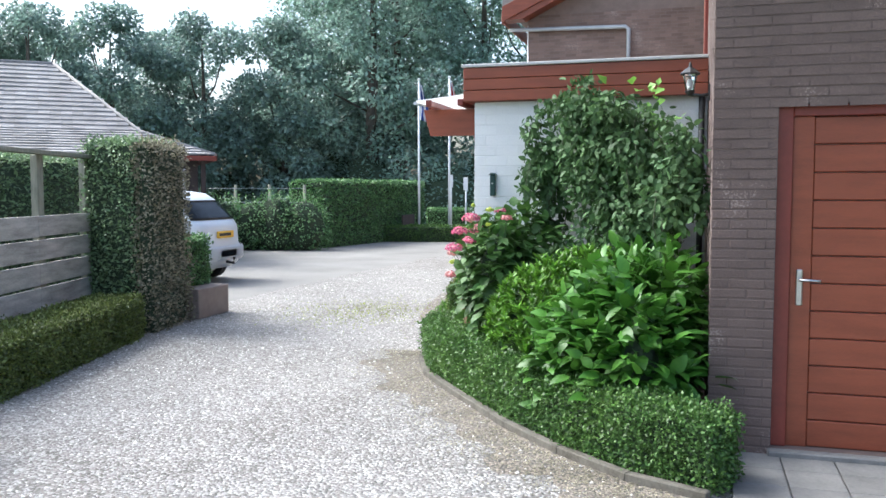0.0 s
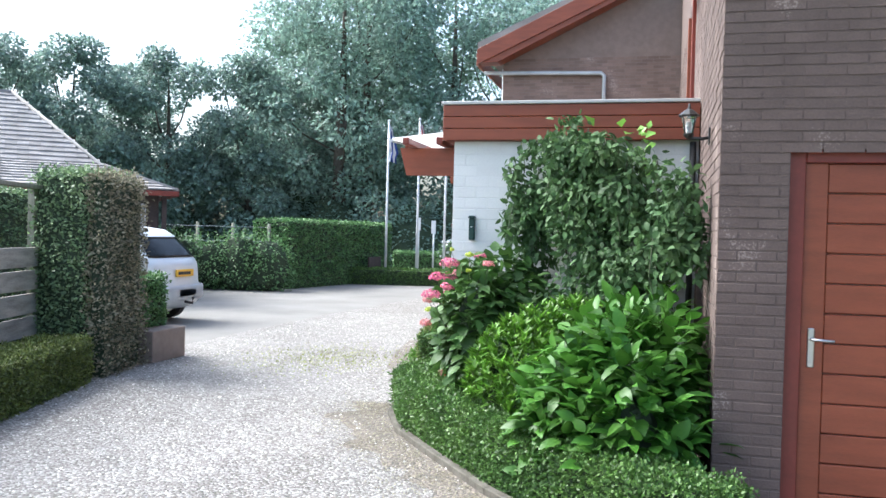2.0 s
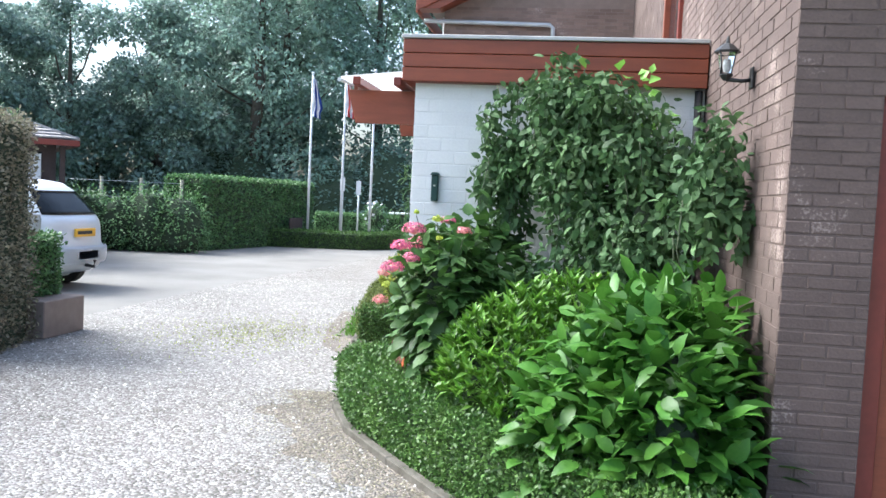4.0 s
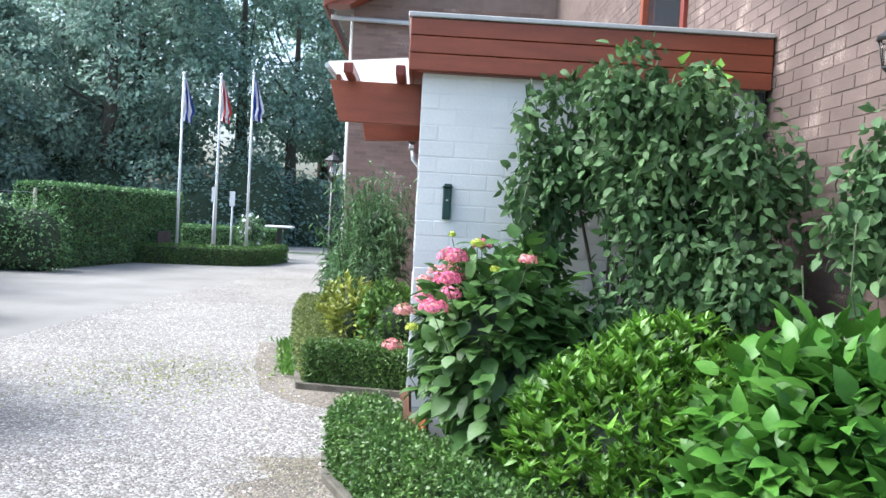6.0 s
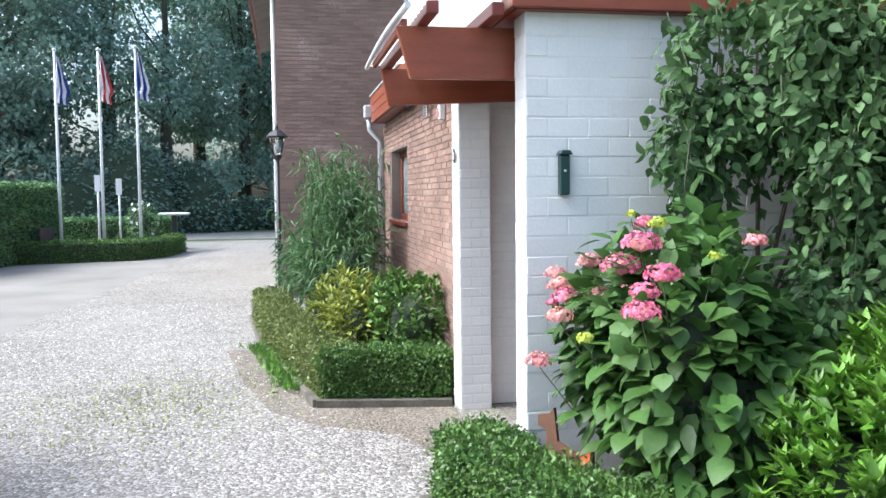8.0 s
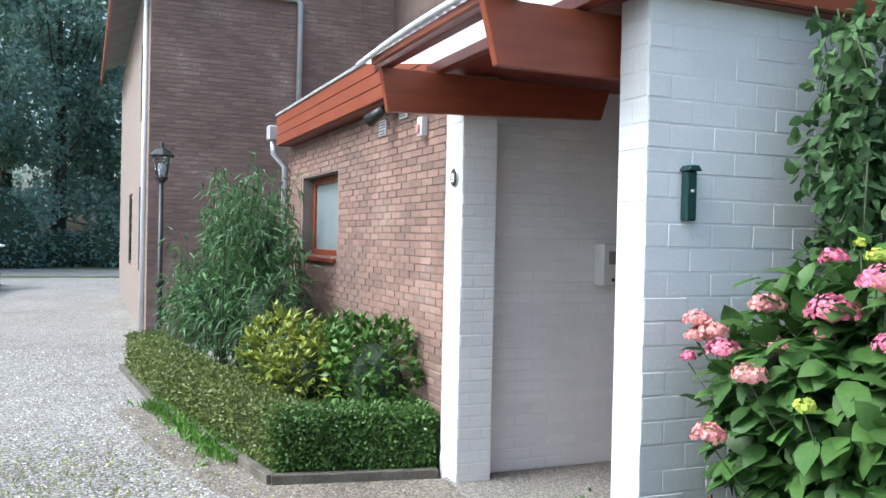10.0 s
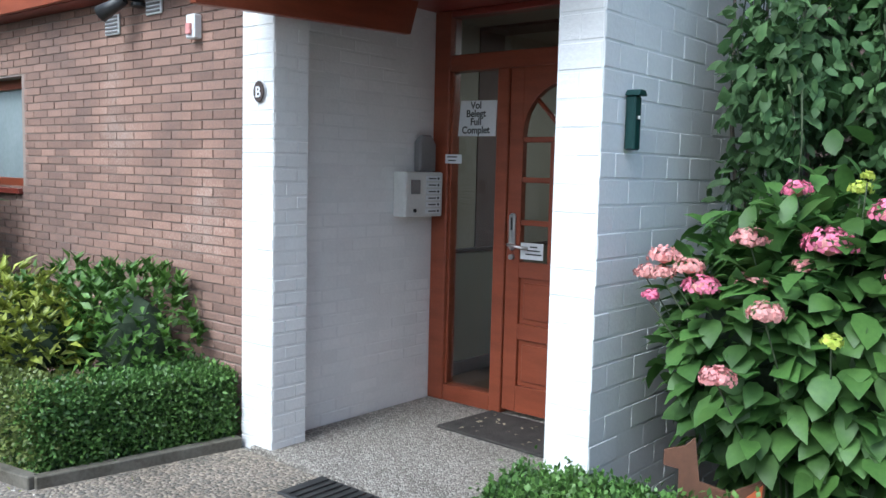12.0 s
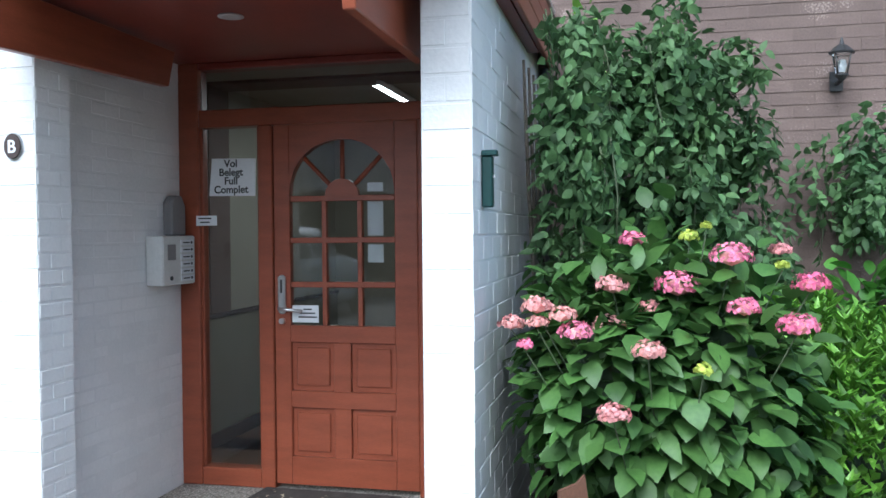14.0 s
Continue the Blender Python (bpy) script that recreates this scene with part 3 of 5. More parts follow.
    part("rafter", box(x - 0.03, x + 0.03, -0.02, 1.94, 2.445, 2.51, 0.005), "red_dark", canopy)
part("front_board", box(-0.565, -0.535, 0.31, 1.775, 2.445, 2.485, 0.004), "red", canopy)
bm = bmesh.new()
cols = 84
rows_v = []
for i in range(cols + 1):
    y = -0.06 + 2.02 * i / cols
    rows_v.append([bm.verts.new((x, y, 2.52 + 0.012 * math.sin(i * math.pi / 2) + (x + 0.3) * 0.1)) for x in (-0.58, -0.34, -0.095)])
for a, b in zip(rows_v, rows_v[1:]):
    for k in range(2):
        bm.faces.new((a[k], a[k + 1], b[k + 1], b[k]))
bmesh.ops.solidify(bm, geom=list(bm.faces), thickness=0.004)
part("roof_sheet", bm, "sheet", canopy, "white translucent corrugated sheet")
part("edge_strip", tube([(-0.585, -0.06 + 2.02 * u / 8, 2.475 + 0.03 * math.sin(math.pi * u / 8)) for u in range(9)], 0.016, 8), "pole", canopy, "curved white front edge strip")

# ---- entrance ----
DX = 1.45
floor_porch = tagged(part("floor", box(0.02, 1.66, 0.19, 2.01, -0.05, 0.03, 0.005), "screed"), "washed pebble entrance floor", "floor", kind="structure")
frame_ = thing("door_1", "red brown entrance door frame with side light", "door frame", kind="structure")
for y0, y1, top in ((1.885, 2.01, ZT), (1.43, 1.515, 2.10), (0.5, 0.58, 2.10), (0.19, 0.32, ZT)):
    part("post", box(DX - 0.02, DX + 0.1, y0, y1, 0.03, top, 0.006), "red", frame_)
part("rail", box(DX - 0.015, DX + 0.095, 0.32, 1.885, 2.10, 2.20, 0.006), "red", frame_)
part("rail", box(DX - 0.015, DX + 0.095, 0.32, 1.885, ZT - 0.04, ZT, 0.006), "red_dark", frame_)
part("rail", box(DX - 0.015, DX + 0.095, 1.515, 1.885, 0.03, 0.135, 0.006), "red", frame_)
part("pane", box(DX + 0.03, DX + 0.036, 1.515, 1.885, 0.135, 2.10, 0), "glass", frame_)
part("pane", box(DX + 0.03, DX + 0.036, 0.32, 1.885, 2.20, ZT - 0.04, 0), "glass", frame_)
part("panel", box(DX + 0.02, DX + 0.06, 0.32, 0.5, 0.03, 2.10, 0), "red", frame_)
part("glazing_bead", box(DX + 0.005, DX + 0.029, 1.5, 1.53, 0.135, 2.10, 0.004), "red", frame_)
part("glazing_bead", box(DX + 0.005, DX + 0.029, 1.87, 1.9, 0.135, 2.10, 0.004), "red", frame_)

door = thing("entrance_door", "red brown panelled entrance door with arched glazing", "door")
y0, y1, z0, z1 = 0.58, 1.43, 0.06, 2.10
g0, g1, gz0, gz1 = 0.715, 1.33, 0.965, 2.04
F0, F1 = DX - 0.005, DX + 0.045
part("stile", box(F0, F1, g1, y1 - 0.003, z0, z1, 0.004), "red", door)
part("stile", box(F0, F1, y0 + 0.003, g0, z0, z1, 0.004), "red", door)
part("bottom_rail", box(F0, F1, g0, g1, z0, 0.22, 0.003), "red", door)
part("lock_rail", box(F0, F1, g0, g1, 0.87, gz0, 0.003), "red", door)
part("middle_rail", box(F0, F1, g0, g1, 0.50, 0.595, 0.003), "red", door)
part("muntin", box(F0, F1, 0.975, 1.075, 0.22, 0.50, 0.003), "red", door)
part("muntin", box(F0, F1, 0.975, 1.075, 0.595, 0.87, 0.003), "red", door)
for a, b in ((g0, 0.975), (1.075, g1)):
    for c, d in ((0.22, 0.50), (0.595, 0.87)):
        part("panel", box(DX + 0.016, DX + 0.035, a, b, c, d, 0.002), "red", door)
        part("raised_field", box(DX + 0.006, DX + 0.015, a + 0.028, b - 0.028, c + 0.028, d - 0.028, 0.006), "red", door)
# arched head over the glazing
cy, r_in, zc = (g0 + g1) / 2, (g1 - g0) / 2, 1.72
arch = [(cy + r_in * math.cos(a), zc + 0.29 * math.sin(a)) for a in np.linspace(0, math.pi, 17)]
for half in (0, 1):
    pts = arch[:9] if half == 0 else arch[8:]
    corner = (g1, z1) if half == 0 else (g0, z1)
    part("arch_board", prism([*pts, *(((cy, z1), corner) if half == 0 else (corner, (cy, z1)))], "x", F0 + 0.001, F1 - 0.001), "red", door)
for z in (1.68, 1.446, 1.196):
    part("glazing_bar", box(DX, DX + 0.04, g0, g1, z - 0.016, z + 0.016, 0.003), "red", door)
for y in (0.918, 1.128):
    part("glazing_bar", box(DX + 0.001, DX + 0.039, y - 0.014, y + 0.014, gz0, 1.665, 0.003), "red", door)
hub = [(cy + 0.10 * math.cos(a), 1.69 + 0.10 * math.sin(a)) for a in np.linspace(0, math.pi, 9)]
part("arch_hub", prism(hub, "x", DX + 0.001, DX + 0.039), "red", door)
for a in (42, 90, 138):
    c, s_ = math.cos(radians(a)), math.sin(radians(a))
    part("arch_bar", tube([(DX + 0.02, cy + 0.09 * c, 1.69 + 0.09 * s_), (DX + 0.02, cy + (r_in - 0.005) * c, 1.72 + 0.285 * s_)], 0.014, 6), "red", door)
part("pane", box(DX + 0.022, DX + 0.027, g0 - 0.01, g1 + 0.01, gz0 - 0.01, gz1, 0), "glass", door)
hnd = part("handle_plate", box(DX - 0.024, DX - 0.006, 1.355, 1.4, 1.03, 1.25, 0.014), "steel", door, "long brushed steel handle plate")
part("lever", tube([(DX - 0.02, 1.378, 1.065), (DX - 0.06, 1.378, 1.065), (DX - 0.064, 1.34, 1.06), (DX - 0.06, 1.24, 1.05)], 0.010), "steel", hnd)
part("slot", box(DX - 0.0265, DX - 0.0242, 1.372, 1.384, 1.15, 1.225, 0.0008), "black", hnd)
part("cylinder", tube([(DX - 0.005, 1.378, 0.99), (DX - 0.03, 1.378, 0.99)], 0.016, 12), "steel", hnd)

def bars(parent, x, y, z, rows):
    for k, (dy, w) in enumerate(rows):
        part("text_bar", box(x - 0.002, x - 0.0005, y - dy - w, y - dy, z - 0.022 * k - 0.008, z - 0.022 * k, 0), "ink", parent)


def written(txt, size, loc, parent, material="ink"):
    cu = bpy.data.curves.new("writing", "FONT")
    cu.body, cu.size, cu.align_x, cu.extrude, cu.offset = txt, size, "CENTER", 0.0006, 0.0014
    cu.materials.append(M[material])
    ob = new("writing", cu)
    ob.parent = parent
    ob.matrix_basis = Matrix.Translation(loc) @ Matrix(((0, 0, -1, 0), (-1, 0, 0, 0), (0, 1, 0, 0), (0, 0, 0, 1)))
    return ob


notice = thing("paper_notice", "white paper notice taped inside clear film on the side light", "notice")
part("sheet", prism([(1.838, 1.706), (1.82, 1.922), (1.545, 1.918), (1.551, 1.703)], "x", DX + 0.021, DX + 0.026), "paper", notice)
for k, txt in enumerate(("Vol", "Belegt", "Full", "Complet")):
    written(txt, 0.06, (DX + 0.0195, 1.70, 1.872 - 0.05 * k), notice)
sticker = thing("door_sticker", "small white sticker on the side light frame", "sticker")
part("sheet", box(DX - 0.0225, DX - 0.0205, 1.77, 1.90, 1.535, 1.592, 0), "paper", sticker)
bars(sticker, DX - 0.0225, 1.885, 1.58, [(0, 0.08), (0.01, 0.06)])
card = thing("door_card", "white card with a small drawing on the door glass", "card")
part("sheet", box(DX - 0.012, DX - 0.006, 1.16, 1.318, 0.983, 1.08, 0.001), "paper", card)
bars(card, DX - 0.012, 1.30, 1.062, [(0.05, 0.05), (0.03, 0.09), (0.02, 0.11)])
for z0_, z1_, y_ in ((1.715, 1.765, 0.835), (1.47, 1.66, 0.835), (1.32, 1.42, 0.835)):
    slip = thing("paper_slip", "white paper slip behind the door glass", "paper")
    part("sheet", box(DX + 0.032, DX + 0.034, y_ - 0.045, y_ + 0.045, z0_, z1_, 0), "paper", slip)

intercom = thing("intercom_box", "cream intercom box with screen and name plates on the recess wall", "intercom")
part("case", box(1.072, 1.41, 1.905, 2.008, 1.205, 1.478, 0.006), "plastic", intercom)
part("front_plate", box(1.078, 1.405, 1.901, 1.9045, 1.21, 1.473, 0.001), "plastic", intercom)
part("screen", box(1.115, 1.195, 1.896, 1.9005, 1.345, 1.43, 0.001), "greybox", intercom)
for k in range(6):
    b_ = part("name_plate", box(1.25, 1.385, 1.8955, 1.9005, 1.225 + k * 0.04, 1.255 + k * 0.04, 0.001), "paper", intercom)
    part("text_bar", box(1.27, 1.34, 1.894, 1.8953, 1.236 + k * 0.04, 1.243 + k * 0.04, 0), "ink", b_)
    part("push_button", tube([(1.36, 1.8955, 1.24 + k * 0.04), (1.36, 1.892, 1.24 + k * 0.04)], 0.008, 8), "black", b_)
part("keyhole", tube([(1.15, 1.902, 1.245), (1.15, 1.894, 1.245)], 0.012, 10), "black", intercom)
keysafe = thing("key_safe", "small grey plastic key box above the intercom", "key box")
part("case", prism([(1.25, 1.48), (1.40, 1.48), (1.40, 1.65), (1.36, 1.705), (1.29, 1.705), (1.25, 1.665)], "y", 1.95, 2.008, 0.008), "greybox", keysafe)
doormat = thing("door_mat", "black rubber door mat with dry leaves", "door mat")
part("pad", prism([(0.92, 0.62), (1.40, 0.68), (1.42, 1.48), (0.95, 1.52)], "z", 0.0305, 0.046, 0.004), "mat", doormat)
n = 26
pos = np.column_stack([rng.uniform(0.97, 1.38, n), rng.uniform(0.8, 1.46, n), np.full(n, 0.05)])
tagged(part("dry_leaf", leaves("dry_leaf", pos, rng.normal(size=(n, 3)) * [1, 1, 0.1], np.tile([0.1, 0, 1.0], (n, 1)), 0.035, 0.018), "dry_leaf", doormat), kind="stuff")
scraper = thing("boot_scraper", "black iron boot scraper grid by the pillar", "boot scraper")
for k in range(6):
    part("bar", box(0.44 + k * 0.045, 0.455 + k * 0.045, 0.38, 0.70, 0.034, 0.06, 0.003), "black", scraper)
part("rim", box(0.42, 0.70, 0.36, 0.38, 0.031, 0.065, 0.004), "black", scraper)
part("rim", box(0.42, 0.70, 0.70, 0.72, 0.031, 0.065, 0.004), "black", scraper)
grate = thing("floor_grate", "black iron grate set in the gravel by the entrance", "grate")
part("rim", box(-0.26, 0.018, 0.95, 1.45, -0.02, 0.012, 0.004), "black", grate)
for k in range(9):
    part("bar", box(-0.24, 0.0, 0.98 + k * 0.05, 1.0 + k * 0.05, 0.012, 0.02, 0.002), "black", grate)

# rooms behind the glass
for nm, b_, m_ in (("room_floor", (1.56, 4.6, 0.2, 2.5, 0.0, 0.05), "roomfloor"), ("room_ceiling", (1.66, 4.6, 0.2, 2.5, 2.5, 2.54), "room"), ("room_back", (4.6, 4.7, 0.2, 2.5, 0, 2.54), "room"), ("room_side", (1.66, 4.6, 2.21, 2.3, 0, 2.54), "room"), ("room_side_south", (2.5, 4.6, 0.1, 0.2, 0, 2.54), "room")):
    tagged(part(nm, box(*b_, 0), m_), "plain interior surface behind the entrance glass", "room", kind="structure")

tagged(part("room_dado", box(1.67, 4.59, 2.195, 2.208, 0.05, 0.92, 0), "dado"), "olive painted lower wall of the entrance hall", "room", kind="structure")
rail_h = tagged(part("dado_rail", box(1.67, 4.59, 2.18, 2.208, 0.921, 0.95, 0.004), "hutwall"), "dark wooden rail along the hall wall", "trim", kind="structure")
part("skirting", box(1.67, 4.59, 2.18, 2.194, 0.051, 0.15, 0.004), "hutwall", rail_h)
inner_light = thing("strip_light", "bright strip lamp on the hall ceiling", "lamp")
part("tube_cover", box(2.3, 3.2, 1.04, 1.08, 2.46, 2.498, 0.01), "paper", inner_light)
hall = bpy.data.lights.new("hall_light", "AREA")
hall.shape, hall.size, hall.size_y, hall.energy, hall.color = "RECTANGLE", 1.0, 0.05, 6.0, (1.0, 0.93, 0.8)
new("hall_light", hall).location = (2.75, 1.06, 2.44)

# letter holder, house letter, lamps
mail = thing("ashtray_box", "narrow dark green wall box with a small roof", "wall box")
part("case", box(0.162, 0.214, -0.045, -0.004, 1.577, 1.775, 0.006), "darkgreen", mail)
part("lid", prism([(0.152, 1.775), (0.224, 1.775), (0.208, 1.797), (0.168, 1.797)], "y", -0.062, -0.004, 0.003), "darkgreen", mail)
part("knob", lathe([(0.008, 0), (0.008, 0.012)], (0.188, -0.049, 1.69), 8), "steel", mail)
plate = thing("letter_plate", "oval dark brown plate with a white letter on the pier", "sign")
part("plate", prism([(1.97 + 0.04 * math.cos(a), 1.86 + 0.053 * math.sin(a)) for a in np.linspace(0, 2 * math.pi, 21)[:-1]], "x", 0.03, 0.044, 0.002), "hutwall", plate)
part("rim", prism([(1.97 + 0.045 * math.cos(a), 1.86 + 0.058 * math.sin(a)) for a in np.linspace(0, 2 * math.pi, 21)[:-1]], "x", 0.038, 0.045, 0.002), "steel", plate)
written("B", 0.075, (0.0285, 1.97, 1.833), plate, "paper")


def lantern(name, label, at, scale=1.0, arm=0.0, material="black"):
    th = thing(name, label, "lantern")
    x, y, z = at
    k = scale
    part("roof", lathe([(0.10 * k, 0.17 * k), (0.105 * k, 0.185 * k), (0.05 * k, 0.235 * k), (0.02 * k, 0.25 * k), (0.012 * k, 0.29 * k), (0.003, 0.31 * k)], at, 8), material, th)
    for a in range(4):
        c, s_ = math.cos(a * math.pi / 2 + 0.78), math.sin(a * math.pi / 2 + 0.78)
        part("bar", tube([(x + 0.05 * k * c, y + 0.05 * k * s_, z), (x + 0.085 * k * c, y + 0.085 * k * s_, z + 0.17 * k)], 0.006 * k, 5), material, th)
    part("glass", lathe([(0.045 * k, 0.004), (0.075 * k, 0.168 * k)], at, 8), "glass", th)
    part("bulb", lathe([(0.02 * k, 0.02 * k), (0.03 * k, 0.07 * k), (0.02 * k, 0.12 * k)], at, 8), "paper", th)
    part("foot", lathe([(0.02 * k, -0.05 * k), (0.055 * k, -0.01 * k), (0.055 * k, 0.0)], at, 8), material, th)
    if arm:
        part("bracket", tube([(x, y, z - 0.04 * k), (x + arm * 0.6, y, z - 0.05 * k), (x + arm - 0.012, y, z - 0.04 * k)], 0.011), material, th)
        part("back_plate", box(x + arm - 0.014, x + arm - 0.002, y - 0.035, y + 0.035, z - 0.11 * k, z + 0.04, 0.003), material, th)
    return th


lantern("wall_lantern", "dark metal lantern with clear glass on the house wall", (W - 0.14, -1.68, 2.33), 0.66, 0.14)
street = lantern("street_lamp", "black lantern on a black post beside the shrubs", (-1.25, 7.05, 2.1), 1.3)
part("post", tube([(-1.25, 7.05, 0.0), (-1.25, 7.05, 0.5), (-1.25, 7.05, 2.05)], 0.035, 10, 0.024), "black", street)
part("collar", lathe([(0.05, 0), (0.06, 0.04), (0.05, 0.08)], (-1.25, 7.05, 0.9), 10), "black", street)

spot = thing("wall_spot", "black swivel floodlight on the brick wall", "floodlight")
part("base", lathe([(0.045, 0), (0.045, 0.02)], (0.06, 3.12, 2.4), 10), "black", spot)
part("arm", tube([(0.086, 3.12, 2.43), (-0.02, 3.14, 2.45), (-0.05, 3.2, 2.4)], 0.014), "black", spot)
part("head", tube([(-0.02, 3.14, 2.43), (-0.09, 3.28, 2.35)], 0.03, 10, 0.05), "black", spot)
vent_ = thing("wall_vent", "white slatted vent in the brick wall", "vent")
part("frame", box(0.067, 0.08, 2.9, 3.06, 2.345, 2.465, 0.003), "paper", vent_)
for k in range(5):
    part("slat", box(0.058, 0.0665, 2.91, 3.05, 2.355 + k * 0.022, 2.367 + k * 0.022, 0.002), "greybox", vent_)
vent2_ = copy_thing(vent_, Matrix.Translation((0, 0.46, -0.08)))
sensor = thing("wall_sensor", "white movement detector on the brick wall", "sensor")
part("bracket", box(0.03, 0.08, 2.52, 2.6, 2.17, 2.3, 0.006), "paper", sensor)
part("eye", box(0.012, 0.0295, 2.54, 2.58, 2.19, 2.25, 0.004), "pinkpale", sensor)

win = tagged(part("window_1", box(0.20, 0.25, WIN[0], WIN[1], WIN[2], WIN[2] + 0.07), "red"), "red framed frosted window in the annex", "window", kind="structure")
part("window_frame", box(0.20, 0.25, WIN[0], WIN[1], WIN[3] - 0.07, WIN[3]), "red", win)
for a in (WIN[0], WIN[1] - 0.07):
    part("window_frame", box(0.20, 0.25, a, a + 0.07, WIN[2] + 0.07, WIN[3] - 0.07), "red", win)
part("pane", box(0.225, 0.231, WIN[0] + 0.07, WIN[1] - 0.07, WIN[2] + 0.07, WIN[3] - 0.07, 0), "frost", win)
part("window_sill", box(0.05, 0.2, WIN[0], WIN[1], WIN[2] - 0.04, WIN[2] + 0.0, 0.004), "red_dark", win)
hwin = tagged(part("window_2", box(W - 0.03, W + 0.08, HWIN[0], HWIN[0] + 0.09, HWIN[2], HWIN[3]), "red_dark"), "red framed upper house window", "window", kind="structure")
part("window_frame", box(W - 0.03, W + 0.08, HWIN[1] - 0.09, HWIN[1], HWIN[2], HWIN[3]), "red", hwin)
part("window_frame", box(W - 0.03, W + 0.08, HWIN[0] + 0.09, HWIN[1] - 0.09, HWIN[2], HWIN[2] + 0.09), "red_dark", hwin)
part("pane", box(W + 0.03, W + 0.04, HWIN[0] + 0.09, HWIN[1] - 0.09, HWIN[2] + 0.09, HWIN[3], 0), "carglass", hwin)
part("blind", box(W + 0.06, W + 0.07, HWIN[0] + 0.09, HWIN[1] - 0.09, HWIN[2] + 0.09, HWIN[3], 0), "paper", hwin)

# side door of the house
hdoor = thing("side_door", "red brown boarded house door with a steel handle", "door")
part("frame_post", box(HD[0], HD[0] + 0.09, SY + 0.06, SY + 0.16, HD[2], HD[3], 0.005), "red_dark", hdoor)
part("frame_post", box(HD[1] - 0.09, HD[1], SY + 0.06, SY + 0.16, HD[2], HD[3], 0.005), "red_dark", hdoor)
part("frame_head", box(HD[0] + 0.09, HD[1] - 0.09, SY + 0.06, SY + 0.16, HD[3] - 0.07, HD[3], 0.005), "red_dark", hdoor)
part("stile", box(HD[0] + 0.09, HD[0] + 0.21, SY + 0.085, SY + 0.13, HD[2], HD[3] - 0.07, 0.004), "red", hdoor)
part("stile", box(HD[1] - 0.21, HD[1] - 0.09, SY + 0.085, SY + 0.13, HD[2], HD[3] - 0.07, 0.004), "red", hdoor)
zb = HD[2]
for k in range(12):
    h_ = (HD[3] - 0.07 - HD[2]) / 12
    part("board", box(HD[0] + 0.21, HD[1] - 0.21, SY + 0.092, SY + 0.13, zb + k * h_ + 0.003, zb + (k + 1) * h_ - 0.003, 0.006), "red", hdoor)
hp = part("handle_plate", box(HD[0] + 0.125, HD[0] + 0.165, SY + 0.074, SY + 0.086, 0.93, 1.15, 0.006), "steel", hdoor)
part("lever", tube([(HD[0] + 0.145, SY + 0.08, 1.09), (HD[0] + 0.145, SY + 0.04, 1.09), (HD[0] + 0.26, SY + 0.035, 1.085)], 0.009), "steel", hp)
step = tagged(part("door_step", box(HD[0] - 0.02, HD[1] + 0.1, SY - 0.06, SY + 0.3, -0.02, 0.058, 0.008), "paving"), "grey stone door step", "step", kind="structure")
terrace = tagged(part("pavement", box(W + 0.12, 6, SY - 2.2, SY + 0.01, -0.06, -0.002, 0), "soil"), "grey concrete slab path along the house", "pavement", kind="structure")

# gutters and pipes
pipe = thing("gutter_pipe", "grey zinc rain pipe crossing the gable wall", "pipe")
part("run", tube([(-1.62, 9.14, 4.87), (-1.4, 9.14, 4.86), (0.68, 9.14, 4.82), (0.74, 9.14, 4.77), (0.74, 9.14, 2.8)], 0.04), "zinc", pipe)
hopper = thing("rain_pipe", "grey zinc hopper and rain pipe at the annex corner", "pipe")
part("hopper", box(-0.17, -0.05, 6.61, 6.75, 2.54, 2.7, 0.01), "zinc", hopper)
part("down_pipe", tube([(-0.11, 6.68, 2.56), (-0.1, 6.68, 2.4), (0.03, 6.68, 2.25), (0.03, 6.68, 0.0)], 0.035), "zinc", hopper)
pipe_w = thing("porch_pipe", "thin dark rain pipe at the end of the porch wall", "pipe")
part("down_pipe", tube([(2.09, -0.04, 2.46), (2.09, -0.04, 0.0)], 0.028), "black", pipe_w)
gut = thing("gutter", "dark boxed eaves gutter on the house wall", "gutter")
part("box", box(W - 0.22, W, SY - 0.1, 1.6, 4.15, 4.4, 0.01), "red_dark", gut)

pipe_n = thing("wing_pipe", "white plastic rain pipe on the far wing", "pipe")
part("down_pipe", tube([(-1.29, 9.5, 5.0), (-1.29, 9.5, 0.0)], 0.035), "pole", pipe_n)

# gable roof of the wing
wing_roof = thing("wing_roof", "brown tiled wing roof with red verge boards", "roof", kind="structure")
e0, e1 = (-1.70, 5.19), (6.2, 8.9)
part("slope", prism([(e0[0], e0[1] + 0.1), e1, (e1[0], e1[1] + 0.12), (e0[0], e0[1] + 0.22)], "y", 8.82, 19), "rooftile", wing_roof)
part("verge_board", prism([(e0[0], e0[1] - 0.22), (e1[0], e1[1] - 0.22), (e1[0], e1[1] + 0.1), (e0[0], e0[1] + 0.08)], "y", 8.78, 8.815, 0.004), "red", wing_roof)
part("soffit", prism([(e0[0], e0[1] - 0.18), (e0[0] + 0.4, e0[1] + 0.01 - 0.18), (e1[0], e1[1] - 0.2), (e1[0], e1[1] - 0.16), (e0[0], e0[1] - 0.14)], "y", 8.816, 9.2), "red", wing_roof)
part("eaves_board", box(-1.72, -1.68, 8.82, 19, 4.95, 5.19, 0.004), "red", wing_roof)


# ---- the bed along the porch ----
KERB = [(-0.5, 0.16), (-0.44, -0.32), (-0.18, -0.95), (0.24, -1.55), (0.84, -2.36), (1.28, -2.84), (1.72, -3.22), (2.15, -3.42)]


def shifted(path, d):
    out = []
    for i, p in enumerate(path):
